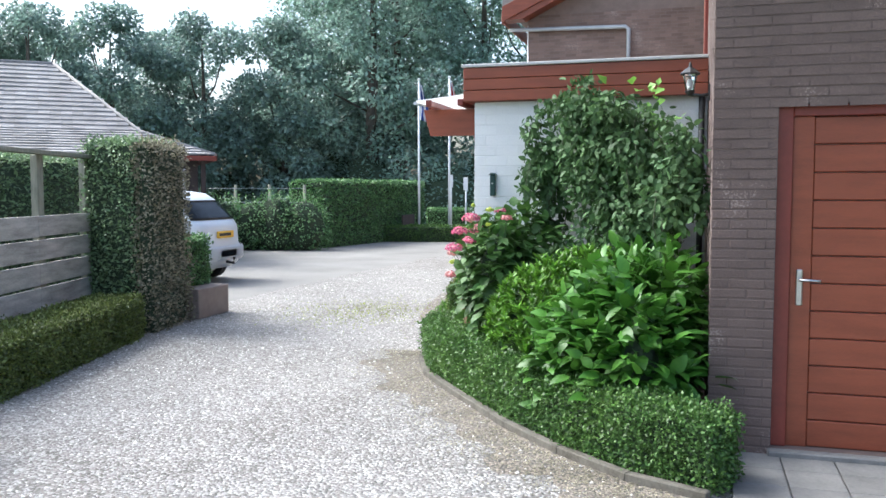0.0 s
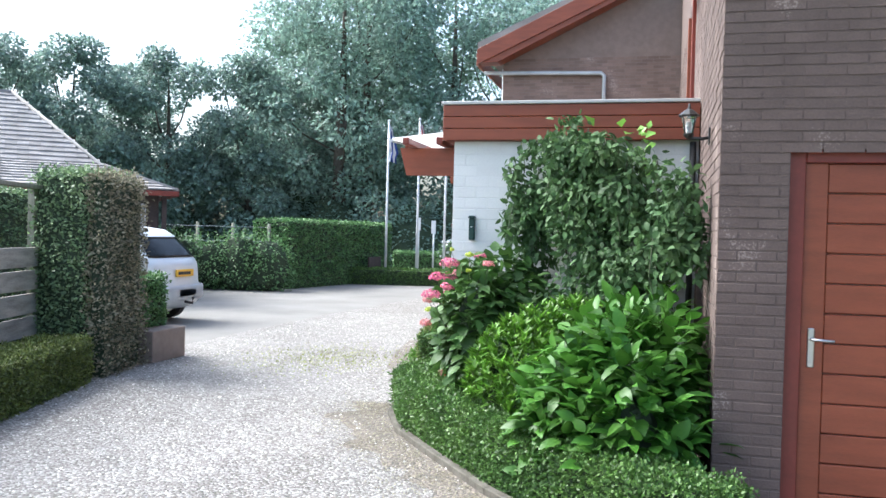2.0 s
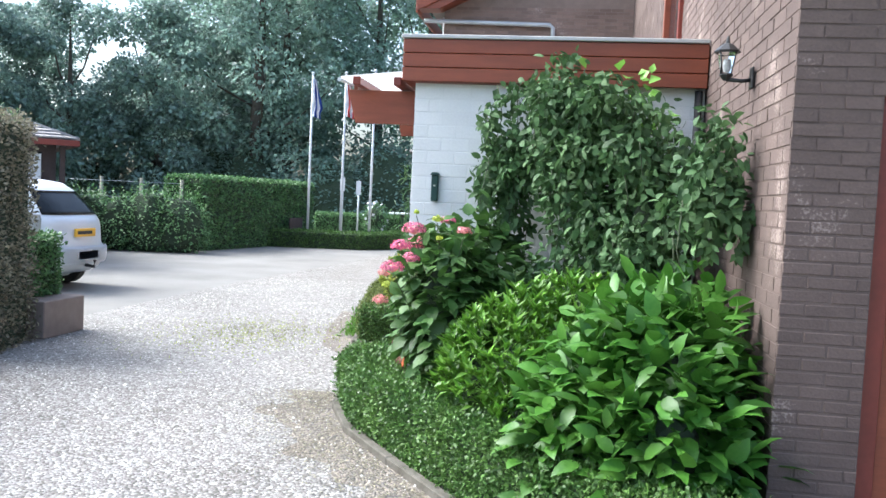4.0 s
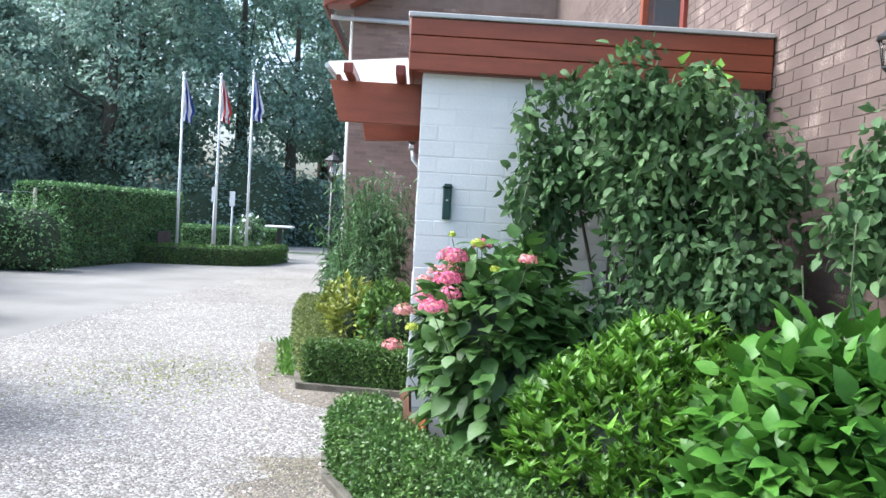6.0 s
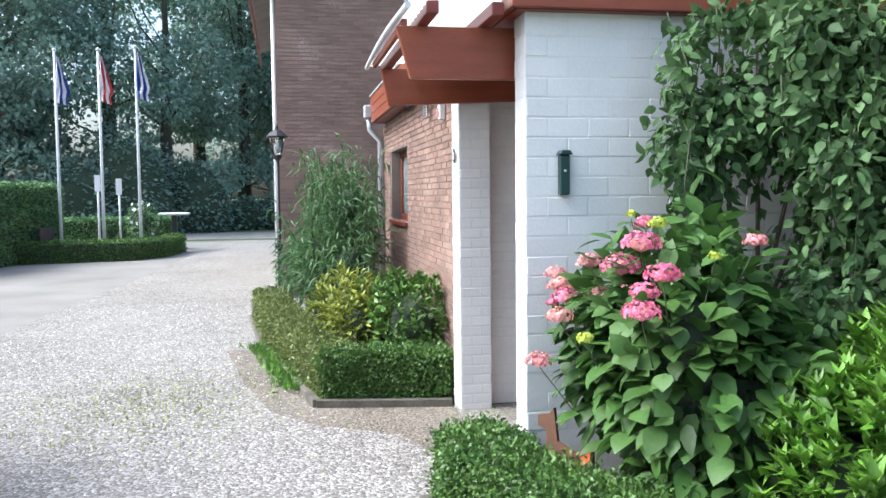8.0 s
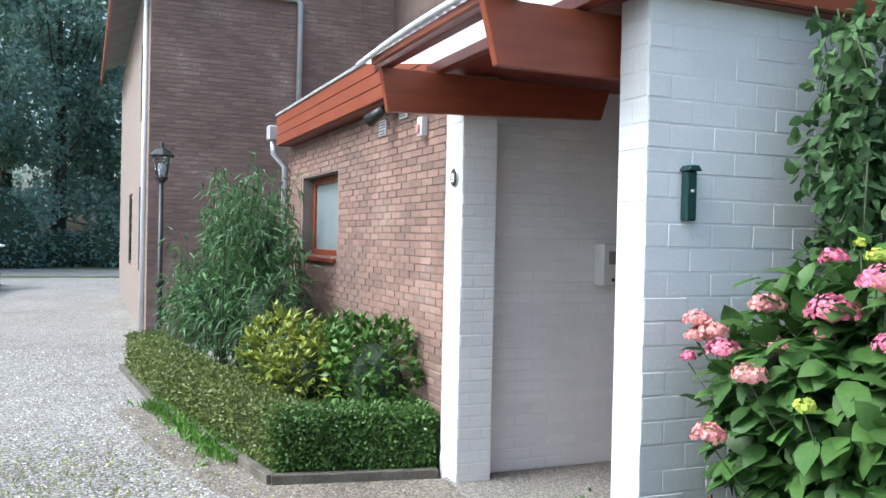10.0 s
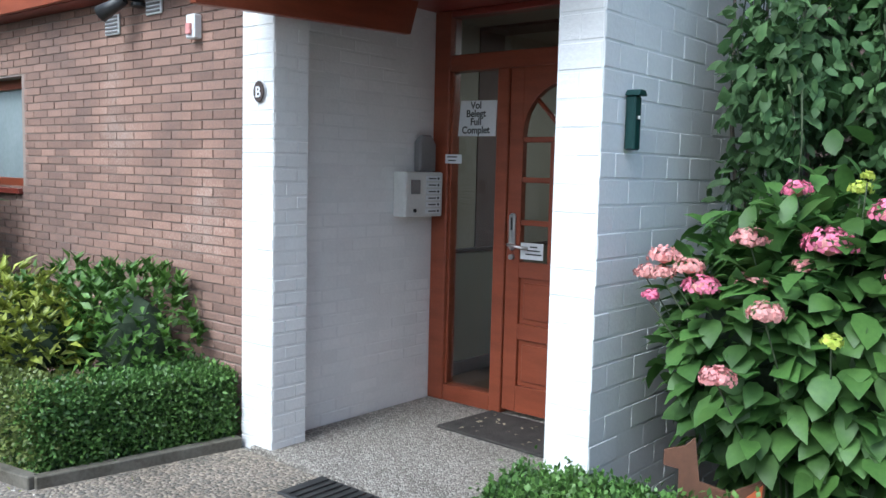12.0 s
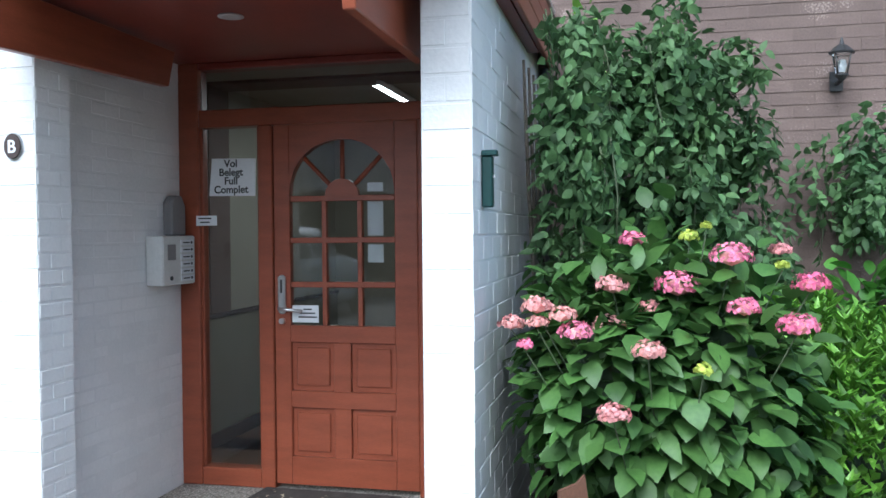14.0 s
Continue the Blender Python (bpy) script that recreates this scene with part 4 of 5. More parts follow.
        a, b = path[max(i - 1, 0)], path[min(i + 1, len(path) - 1)]
        t = Vector((b[0] - a[0], b[1] - a[1])).normalized()
        out.append((p[0] - t.y * d, p[1] + t.x * d))
    return out


flat("bed_soil", [*shifted(KERB, 0.1), (2.3, -2.56), (2.1, -0.02), (0.0, -0.02)], 0.03, "soil", "dark soil of the planted bed", "soil")
kerb = thing("kerb", "mossy concrete kerb edging along the bed", "kerb", kind="structure")
outer, inner = shifted(KERB, -0.03), shifted(KERB, 0.03)
for i in range(len(KERB) - 1):
    part("kerb_stone", prism([outer[i], outer[i + 1], inner[i + 1], inner[i]], "z", -0.05, 0.05, 0.006), "kerb", kerb)
fine = [(KERB[i][0] + (KERB[i + 1][0] - KERB[i][0]) * u / 6, KERB[i][1] + (KERB[i + 1][1] - KERB[i][1]) * u / 6) for i in range(len(KERB) - 1) for u in range(6)]
rag = []
for i in range(len(fine)):
    w_ = 0.26 + 0.22 * abs(noise.noise(Vector((i * 0.37, 1.7, 0)))) * 2 + (0.12 if 6 <= i <= 10 else 0)
    rag.append(shifted(fine, -w_ - rng.uniform(0, 0.05))[i])
flat("dirt_strip", [*shifted(fine, -0.02), *rag[::-1]], 0.0025, "dirt_gravel", "muddy gravel strip along the kerb", "gravel")
n = 4200
i_ = rng.integers(0, len(fine), n)
off_ = -np.abs(rng.normal(0.18, 0.22, n)) - 0.03
pos = np.array([(*shifted(fine, 0.0)[i], 0.006) for i in i_]) + rng.normal(0, 0.05, (n, 3)) * [1, 1, 0]
nrm_ = np.array([shifted(fine, 1.0)[i] for i in range(len(fine))]) - np.array(fine)
pos[:, :2] += nrm_[i_] * off_[:, None]
tagged(part("leaf_litter", leaves("leaf_litter", pos, rng.normal(0, 1, (n, 3)) * [1, 1, 0.15], np.tile([0.1, 0, 1.0], (n, 1)), 0.022, 0.011), "dry_leaf"), "dry leaf litter along the kerb", "leaves", kind="stuff")
inn, far_ = shifted(KERB, 0.07), shifted(KERB, 0.37)
hedge("box_hedge", "low clipped green box hedge curving round the bed", inn + far_[::-1], 0.02, 0.40, "box_leaf", 62000, 0.026, soft=0.026)
hedge("box_hedge", "short clipped box hedge running to the porch wall", [(-0.42, -0.28), (-0.02, -0.28), (-0.02, 0.02), (-0.42, 0.14)], 0.02, 0.38, "box_leaf", 10000, 0.027, soft=0.022)

# pink hydrangea
hyd = thing("hydrangea", "hydrangea bush with pink flower heads against the white wall", "shrub", "hydrangeas")
HL = [((0.55, -0.58, 0.88), (0.46, 0.44, 0.60)), ((0.43, -0.86, 0.88), (0.31, 0.36, 0.52)), ((0.66, -0.95, 0.62), (0.42, 0.38, 0.46)), ((0.30, -0.46, 0.92), (0.24, 0.3, 0.38))]
shrub(hyd, "leaves", HL, 2900, "hyd_leaf", 0.112, 0.082, 2, 0.15, 0.35, 0.7, 0.55)
for k in range(16):
    a = rng.uniform(0, 6.28)
    part("stem", tube([(0.4 + 0.12 * math.cos(a), -0.7 + 0.12 * math.sin(a), 0.03), (0.45 + 0.22 * math.cos(a), -0.7 + 0.2 * math.sin(a), 0.55), (0.45 + 0.28 * math.cos(a), -0.72 + 0.26 * math.sin(a), 0.95)], 0.006, 6, 0.003), "stem", hyd)


def flower(at, r, material, flat_=0.7):
    n = int(150 * (r / 0.07))
    d = ball_dirs(n)
    d[:, 2] = np.abs(d[:, 2]) * 1.1 - 0.25
    d = unit(d)
    pos = np.array(at) + d * r * [1, 1, flat_]
    nn = len(pos)
    along = unit(np.cross(d, rng.normal(size=(nn, 3))))
    a = leaves("petals", pos * (1 + 0 * d) + d * rng.uniform(-0.008, 0.004, (nn, 1)) - along * 0.009, along, d + rng.normal(0, 0.35, d.shape), 0.019, 0.017, 0.1, 0)
    head = part("flower_head", a, material, hyd)
    part("heart", lump(at, (r * 0.62, r * 0.62, r * flat_ * 0.55), 1), "limeflower" if material == "limeflower" else "pinkpale", head)


PINKS = [
    (0.379, -0.567, 1.444, 0.053, 'pink'),
    (0.337, -0.778, 1.455, 0.037, 'limeflower'),
    (0.2, -0.83, 1.499, 0.019, 'limeflower'),
    (0.205, -0.919, 1.382, 0.078, 'pink'),
    (0.566, -1.139, 1.398, 0.045, 'pinkpale'),
    (0.408, -1.125, 1.345, 0.024, 'limeflower'),
    (0.175, -1.182, 1.284, 0.066, 'pink'),
    (0.152, -0.496, 1.277, 0.063, 'pinkpale'),
    (0.2, -0.73, 1.275, 0.085, 'pink'),
    (0.2, -0.961, 1.194, 0.06, 'pink'),
    (0.113, -1.129, 1.139, 0.073, 'pink'),
    (0.286, -0.63, 1.184, 0.047, 'pinkpale'),
    (0.08, -0.222, 1.202, 0.056, 'pinkpale'),
    (0.18, -0.113, 1.127, 0.05, 'pinkpale'),
    (0.08, -0.222, 1.145, 0.042, 'pinkpale'),
    (0.08, -0.315, 1.172, 0.052, 'pinkpale'),
    (0.08, -0.362, 1.11, 0.062, 'pink'),
    (0.2, -0.48, 1.124, 0.062, 'pinkpale'),
    (0.08, -0.179, 1.061, 0.031, 'pink'),
    (-0.033, -0.62, 1.061, 0.059, 'pinkpale'),
    (0.014, -0.805, 0.996, 0.033, 'limeflower'),
    (-0.091, -0.502, 0.85, 0.058, 'pinkpale'),
    (0.2, -0.708, 0.672, 0.021, 'limeflower'),
]
for k, (x, y, z, r, kind_) in enumerate(PINKS):
    flower((x, y, z), r, kind_)
    part("stem", tube([(x, y, z - 0.02), (x * 0.7 + 0.12, y * 0.8 - 0.14, z - 0.22), (0.45, -0.7, max(0.4, z - 0.6))], 0.0025, 5, 0.003), "stem", hyd)

# bright laurel-like shrub
lau = thing("laurel_shrub", "lime green glossy evergreen shrub in the bed", "shrub")
LAU = [((1.0, -1.55, 0.55), (0.42, 0.42, 0.50)), ((0.80, -1.34, 0.48), (0.32, 0.32, 0.42)), ((1.3, -1.3, 0.72), (0.42, 0.4, 0.42)), ((1.12, -1.78, 0.42), (0.3, 0.3, 0.38))]
shrub(lau, "leaves", LAU, 1900, "laurel", 0.08, 0.032, 1, -0.2, 0.4, 0.4, 0.5)
tufts(lau, "foliage", LAU, 720, "laurel", 0.095, 0.034)
# broad leaved hydrangea, not in flower
hyb = thing("hydrangea", "broad leaved bright green hydrangea bush without flowers", "shrub", "hydrangeas")
shrub(hyb, "leaves", [((1.68, -2.22, 0.68), (0.46, 0.46, 0.54)), ((1.42, -2.2, 0.52), (0.40, 0.40, 0.44)), ((1.8, -1.8, 0.76), (0.34, 0.44, 0.48)), ((1.7, -2.52, 0.5), (0.40, 0.32, 0.44)), ((1.3, -2.34, 0.45), (0.28, 0.26, 0.34)), ((1.5, -1.95, 0.72), (0.3, 0.3, 0.4))], 3300, "hyd_bright", 0.13, 0.074, 2, -0.25, 0.5, 0.5, 0.42)

# climbing vine on the wall
vine = thing("climbing_vine", "dark drooping climbing vine hanging over the porch wall", "climber")
VL = [((1.45, -0.6, 1.55), (0.5, 0.5, 0.62)), ((1.08, -0.42, 2.0), (0.36, 0.34, 0.42)), ((1.6, -0.75, 1.98), (0.42, 0.5, 0.42)), ((1.7, -0.95, 1.5), (0.36, 0.42, 0.5)), ((1.98, -1.62, 1.72), (0.15, 0.36, 0.36)), ((0.85, -0.28, 1.85), (0.18, 0.18, 0.42)), ((1.4, -0.65, 1.0), (0.55, 0.45, 0.5)), ((1.4, -0.72, 2.24), (0.42, 0.42, 0.2)), ((0.8, -0.22, 1.4), (0.18, 0.14, 0.3))]
VL = [(c, tuple(0.84 * k for k in r)) for c, r in VL]
VL += [((1.05, -0.34, 2.42), (0.2, 0.16, 0.12)), ((0.80, -0.30, 2.36), (0.15, 0.13, 0.12)), ((0.64, -0.36, 2.14), (0.10, 0.10, 0.18)), ((0.62, -0.38, 1.82), (0.08, 0.08, 0.2)), ((0.72, -0.36, 1.45), (0.10, 0.1, 0.2))]
for k in range(30):
    c, r = VL[k % 8]
    a, e = rng.uniform(3.14, 6.28), rng.uniform(-0.6, 1.2)
    p = (c[0] + r[0] * math.cos(a) * math.cos(e), c[1] + r[1] * math.sin(a) * math.cos(e), min(2.3, c[2] + r[2] * math.sin(e)))
    VL.append((p, (rng.uniform(0.12, 0.22), rng.uniform(0.1, 0.18), rng.uniform(0.14, 0.3))))
shrub(vine, "leaves", VL, 10800, "vine_leaf", 0.064, 0.038, 2, 1.0, 0.75, 0.1, 0.34, 1.0)
hang = []
for k in range(70):
    a = rng.choice(len(VL))
    c, r = VL[a]
    x, y, z = c[0] + rng.uniform(-1.05, 1.05) * r[0], min(-0.03, c[1] + rng.uniform(-1, 1) * r[1]), c[2] + rng.uniform(-0.2, 1.0) * r[2]
    ln = rng.uniform(0.25, 0.6)
    pts = [(x, y, z), (x + rng.uniform(-0.05, 0.05), y - 0.03, z - ln * 0.5), (x + rng.uniform(-0.08, 0.08), y - 0.02, z - ln)]
    part("twig", tube(pts, 0.005, 5, 0.002), "stem", vine)
    m_ = 16
    u_ = rng.uniform(0, 1, (m_, 1))
    pos = np.array(pts[0]) * (1 - u_) + np.array(pts[2]) * u_
    hang.append(pos)
hang = np.concatenate(hang)
tagged(part("hanging_leaves", leaves("hanging_leaves", hang, rng.normal(0, 0.6, hang.shape) + [0, -0.3, -1.0], np.tile([0, -1.0, 0.4], (len(hang), 1)), 0.072, 0.042), "vine_leaf", vine), kind="stuff")
for x, y, z in ((1.15, -0.3, 2.42), (1.62, -0.35, 2.45), (1.75, -0.3, 2.25)):
    m_ = 12
    pos = np.array([x, y, z]) + rng.normal(0, 0.07, (m_, 3)) * [1, 0.5, 1.3]
    part("young_leaves", leaves("young_leaves", pos, rng.normal(0, 0.7, (m_, 3)) + [0, -0.3, 0.2], np.tile([0, -0.6, 0.8], (m_, 1)), 0.10, 0.075), "vine_new", vine)
for k in range(5):
    x = 1.0 + 0.2 * k
    part("stem", tube([(1.3 + 0.1 * k - 0.2, -0.15, 0.03), (1.2, -0.1, 0.9), (x, -0.08, 1.7), (x, -0.06, 2.3)], 0.016, 6, 0.007), "bark", vine)

# cut-out garden ornament
orn = thing("garden_ornament", "rusty brown flat garden ornament with an orange stripe", "ornament")
turn_ = Matrix.Translation((0.0, -0.36, 0)) @ Matrix.Rotation(math.atan2(-0.88, 0.48), 4, "Z")
for nm, outline, a_, b_, m_ in (
        ("board", [(0.0, 0.03), (0.26, 0.03), (0.27, 0.49), (0.24, 0.47), (0.16, 0.43), (0.06, 0.46), (0.04, 0.61), (0.01, 0.58), (-0.06, 0.56), (-0.06, 0.51), (-0.01, 0.50)], -0.008, 0.008, "terracotta"),
        ("stripe", [(0.05, 0.27), (0.09, 0.27), (0.26, 0.42), (0.262, 0.47)], -0.012, -0.0085, "orange"),
        ("stripe", [(0.05, 0.27), (0.09, 0.27), (0.26, 0.42), (0.262, 0.47)], 0.0085, 0.012, "orange")):
    part(nm, prism(outline, "y", a_, b_), m_, orn).matrix_basis = turn_

# ---- second bed along the annex ----
flat("bed_soil_far", [(-0.9, 2.4), (0.06, 2.25), (0.08, 7.45), (-1.5, 7.3), (-1.36, 5.0)], 0.03, "soil", "dark soil of the annex bed", "soil")
hedge("box_hedge", "clipped olive green box hedge facing the entrance", [(-0.93, 2.34), (0.03, 2.16), (0.05, 2.46), (-0.93, 2.64)], 0.02, 0.40, "box_leaf", 22000, 0.026)
hedge("box_hedge", "long clipped olive green box hedge along the drive", [(-0.94, 2.36), (-0.6, 2.34), (-1.06, 5.0), (-1.22, 7.0), (-1.58, 7.0), (-1.40, 5.0)], 0.02, 0.40, "box_olive", 42000, 0.027)
kerb2 = thing("kerb", "concrete kerb edging along the annex bed", "kerb", kind="structure")
for a, b in (((-0.97, 2.29), (0.03, 2.11)), ((-0.97, 2.29), (-1.44, 5.0)), ((-1.44, 5.0), (-1.62, 7.1))):
    t = Vector((b[0] - a[0], b[1] - a[1])).normalized() * 0.03
    part("kerb_stone", prism([(a[0] - t.y, a[1] + t.x), (a[0] + t.y, a[1] - t.x), (b[0] + t.y, b[1] - t.x), (b[0] - t.y, b[1] + t.x)], "z", -0.05, 0.06, 0.005), "kerb", kerb2)
flat("dirt_strip_annex", [(-1.0, 2.27), (-1.42, 4.8), (-1.8, 4.9), (-1.55, 3.3), (-1.3, 2.2), (-0.95, 1.75), (-0.45, 1.45), (-0.3, 0.9), (0.0, 0.85), (0.018, 1.86), (0.02, 2.09)], 0.0025, "dirt_gravel", "dark trodden gravel before the entrance and along the kerb", "gravel")
yel = thing("euonymus_shrub", "yellow green shrub behind the box hedge", "shrub")
shrub(yel, "leaves", [((-0.62, 3.45, 0.55), (0.30, 0.36, 0.36)), ((-0.55, 3.15, 0.5), (0.26, 0.3, 0.28))], 900, "yellow_leaf", 0.085, 0.032, 1, -0.3, 0.4, 0.4, 0.6)
tufts(yel, "foliage", [((-0.62, 3.45, 0.55), (0.32, 0.38, 0.38)), ((-0.55, 3.15, 0.5), (0.26, 0.3, 0.28))], 150, "yellow_leaf", 0.09, 0.032)
gre = thing("euonymus_shrub", "glossy mid green shrub against the brick wall", "shrub")
GRE = [((-0.16, 2.85, 0.5), (0.34, 0.42, 0.42)), ((-0.3, 3.3, 0.5), (0.34, 0.4, 0.38))]
shrub(gre, "leaves", GRE, 1400, "olive_leaf", 0.075, 0.034, 1, -0.2, 0.4, 0.4, 0.6)
tufts(gre, "foliage", GRE, 260, "olive_leaf", 0.085, 0.034)
wil = thing("willow_shrub", "tall feathery grey green shrub by the annex window", "shrub")
shrub(wil, "leaves", [((-0.5, 5.0, 0.75), (0.36, 0.6, 0.6)), ((-0.5, 5.3, 1.45), (0.26, 0.4, 0.45)), ((-0.75, 5.8, 0.8), (0.42, 0.6, 0.62)), ((-0.62, 5.9, 1.5), (0.28, 0.45, 0.45)), ((-0.9, 6.5, 0.7), (0.4, 0.5, 0.5))], 4600, "willow_leaf", 0.13, 0.022, 1, 0.5, 0.8, 0.3, 0.45, 0.7)
sprays = []
for k in range(34):
    a, b = rng.uniform(-0.95, -0.2), rng.uniform(4.7, 6.4)
    h_ = rng.uniform(1.4, 2.25)
    tip = (a + rng.uniform(-0.3, 0.25), b + rng.uniform(-0.25, 0.25), h_)
    part("stem", tube([(a * 0.6 - 0.25, 5.5, 0.03), (a, b, h_ * 0.55), tip], 0.008, 5, 0.003), "stem", wil)
    m_ = 40
    u_ = rng.uniform(0.0, 1, (m_, 1)) ** 0.8
    sprays.append(np.array([a, b, h_ * 0.5]) * (1 - u_) + np.array(tip) * u_ + rng.normal(0, 0.05, (m_, 3)))
sprays = np.concatenate(sprays)
tagged(part("leaf_sprays", leaves("leaf_sprays", sprays, rng.normal(0, 0.6, sprays.shape) + [0, 0, -0.5], np.tile([0, -0.3, 1.0], (len(sprays), 1)), 0.15, 0.024, 0.3), "willow_leaf", wil), kind="stuff")
n = 900
pos = np.column_stack([rng.normal(-1.12, 0.07, n), rng.uniform(2.8, 4.9, n), np.full(n, 0.01)])
pos[:, 0] -= (pos[:, 1] - 3.0) * 0.17
tagged(part("weeds", leaves("weeds", pos, rng.normal(0, 0.5, (n, 3)) + [0, 0, 0.9], rng.normal(0, 1, (n, 3)), 0.09, 0.02), "moss"), "bright green weeds along the kerb", "weeds", kind="stuff")
n = 2600
pos = np.column_stack([rng.normal(-2.2, 0.55, n), rng.normal(2.6, 0.7, n), np.full(n, 0.0)])
tagged(part("moss_patch", leaves("moss_patch", pos, rng.normal(0, 0.9, (n, 3)) + [0, 0, 0.35], rng.normal(0, 1, (n, 3)), 0.028, 0.008), "yellow_leaf"), "thin yellowish weeds growing in the gravel", "weeds", kind="stuff")

# ---- across the drive ----
d_ = Vector((-0.273, 0.962))
A0 = Vector((-3.0, -2.85))
A1 = Vector((-3.82, 0.08))
off = Vector((-0.962, -0.273))
q = [A1 + off * 0.02, A1 + off * 0.5, A0 + off * 0.5, A0 + off * 0.02]
hedge("box_hedge", "low clipped olive green box hedge before the plank fence", [(p.x, p.y) for p in q], 0.0, 0.46, "box_olive", 46000, 0.03)
hedge("box_hedge", "nearer clipped box hedge beside the garden gate", [(-2.2, -3.9), (-2.65, -4.05), (-2.2, -5.6), (-1.7, -5.4)], 0.0, 0.46, "box_olive", 9000, 0.026)
fence = thing("plank_fence", "weathered grey plank fence with an open top rail", "fence")
E1 = Vector((-4.77, 0.42))
FD = Vector((0.273, -0.962))


def plank(a, b, z0, z1, th, name, material, parent):
    """A plank along the fence from a to b metres beyond its end post."""
    p, q = E1 + FD * a, E1 + FD * b
    nrm = Vector((-FD.y, FD.x)) * th / 2
    return part(name, prism([(p + nrm)[:], (q + nrm)[:], (q - nrm)[:], (p - nrm)[:]], "z", z0, z1, 0.004), material, parent)


for k in range(5):
    z = 0.16 + k * 0.248
    for a, b in ((0.0, 1.28), (1.285, 2.55), (2.555, 3.2)):
        plank(a, b, z + rng.uniform(-0.008, 0.008), z + 0.216, 0.03, "plank", "lightwood", fence)
for a in (0.0, 1.14, 2.5, 3.15):
    p = E1 + FD * a + Vector((-0.962, -0.273)) * 0.06
    part("post", box(p.x - 0.045, p.x + 0.045, p.y - 0.045, p.y + 0.045, 0, 2.0, 0.006), "post", fence)
plank(-0.05, 3.2, 2.0, 2.045, 0.12, "top_rail", "post", fence)
gate = thing("garden_gate", "brown timber pale gate beside the plank fence", "gate")
for k in range(8):
    plank(3.24 + k * 0.15, 3.37 + k * 0.15, 0.1, 1.75 + 0.05 * math.sin(k), 0.025, "pale", "gatewood", gate)
plank(3.22, 4.45, 0.5, 0.6, 0.07, "rail", "gatewood", gate)
back = [E1 + FD * 5.2 + off * 2.0, E1 + FD * 5.2 + off * 1.2, E1 + FD * -2.2 + off * 1.0, E1 + FD * -2.2 + off * 1.8]
hedge("garden_hedge", "tall dark green hedge behind the plank fence", [(p.x, p.y) for p in back], 0.0, 2.06, "ivy_leaf", 26000, 0.055)
hedge("ivy_block", "tall clipped ivy hedge block at the fence end", [(-4.8, 0.35), (-4.05, 0.28), (-4.2, 1.35), (-5.0, 1.5)], 0.0, 2.2, "ivy_leaf", 15000, 0.05, soft=0.035)
hedge("ivy_block", "bare brownish hedge end facing the drive", [(-4.05, 0.28), (-3.82, 0.3), (-4.05, 1.32), (-4.2, 1.35)], 0.0, 2.17, "dry_leaf", 9000, 0.045, soft=0.04)
low = thing("low_wall", "low weathered brick wall end under a small hedge", "wall")
part("block", box(-4.75, -3.95, 1.38, 2.1, 0, 0.38, 0.01), "mortar", low)
hedge("small_hedge", "small clipped hedge on the low wall", [(-4.95, 1.5), (-4.25, 1.45), (-4.2, 2.05), (-4.95, 2.1)], 0.381, 1.02, "hedge_leaf", 6000, 0.045)

# silver car
car = thing("car", "silver hatchback parked with its rear to the drive", "car")
RX, Y0, Y1 = -5.88, 4.45, 6.2
LEVELS = [(0.26, 0.16, 3.98, 0.72), (0.34, 0.06, 4.1, 0.82), (0.45, 0.0, 4.15, 0.87), (0.62, 0.0, 4.15, 0.885), (0.7, 0.05, 4.12, 0.885), (0.95, 0.07, 3.95, 0.88), (1.03, 0.1, 3.3, 0.865), (1.1, 0.15, 2.95, 0.84), (1.3, 0.33, 2.5, 0.765), (1.48, 0.52, 2.15, 0.69), (1.58, 0.68, 1.9, 0.62), (1.62, 0.95, 1.65, 0.45)]


def car_skin(z0, z1, t0, t1, out=0.0, steps=8, turns=24, closed=False):
    """A patch of the car's rounded skin between two heights and two bearings (0 is the tail), pushed out a little."""
    bm = bmesh.new()
    rings = []
    for z in (np.linspace(z0, z1, steps) if not closed else [l[0] for l in LEVELS]):
        rear, front, hw = (np.interp(z, [l[0] for l in LEVELS], [l[k] for l in LEVELS]) for k in (1, 2, 3))
        cx, a, b = RX - (rear + front) / 2, (front - rear) / 2 + out, hw + out
        ring = []
        for u in np.linspace(t0, t1, turns, endpoint=not closed):
            c, q = math.cos(u), math.sin(u)
            ring.append(bm.verts.new((cx + a * math.copysign(abs(c) ** 0.42, c), (Y0 + Y1) / 2 + b * math.copysign(abs(q) ** 0.42, q), z)))
        rings.append(ring)
    for p, q in zip(rings, rings[1:]):
        for k in range(turns if closed else turns - 1):
            bm.faces.new((p[k], p[(k + 1) % turns], q[(k + 1) % turns], q[k])).smooth = True
    if closed:
        bm.faces.new(rings[0][::-1])
        bm.faces.new(rings[-1])
    else:
        bmesh.ops.solidify(bm, geom=list(bm.faces), thickness=0.012)
    bmesh.ops.recalc_face_normals(bm, faces=bm.faces)
    return bm


part("body", car_skin(0, 0, 0, 2 * math.pi, 0, 0, 56, True), "carpaint", car)
part("rear_window", car_skin(1.12, 1.46, radians(-38), radians(38), 0.012), "carglass", car)
part("side_window", car_skin(1.1, 1.47, radians(-82), radians(-53), 0.012), "carglass", car)
part("side_window", car_skin(1.1, 1.47, radians(-118), radians(-85), 0.012), "carglass", car)
part("windscreen", car_skin(1.1, 1.47, radians(-215), radians(-145), 0.012), "carglass", car)
part("bumper", car_skin(0.40, 0.66, radians(-62), radians(62), 0.04), "carpaint", car)
for t_a, t_b in ((-54, -40), (40, 54)):
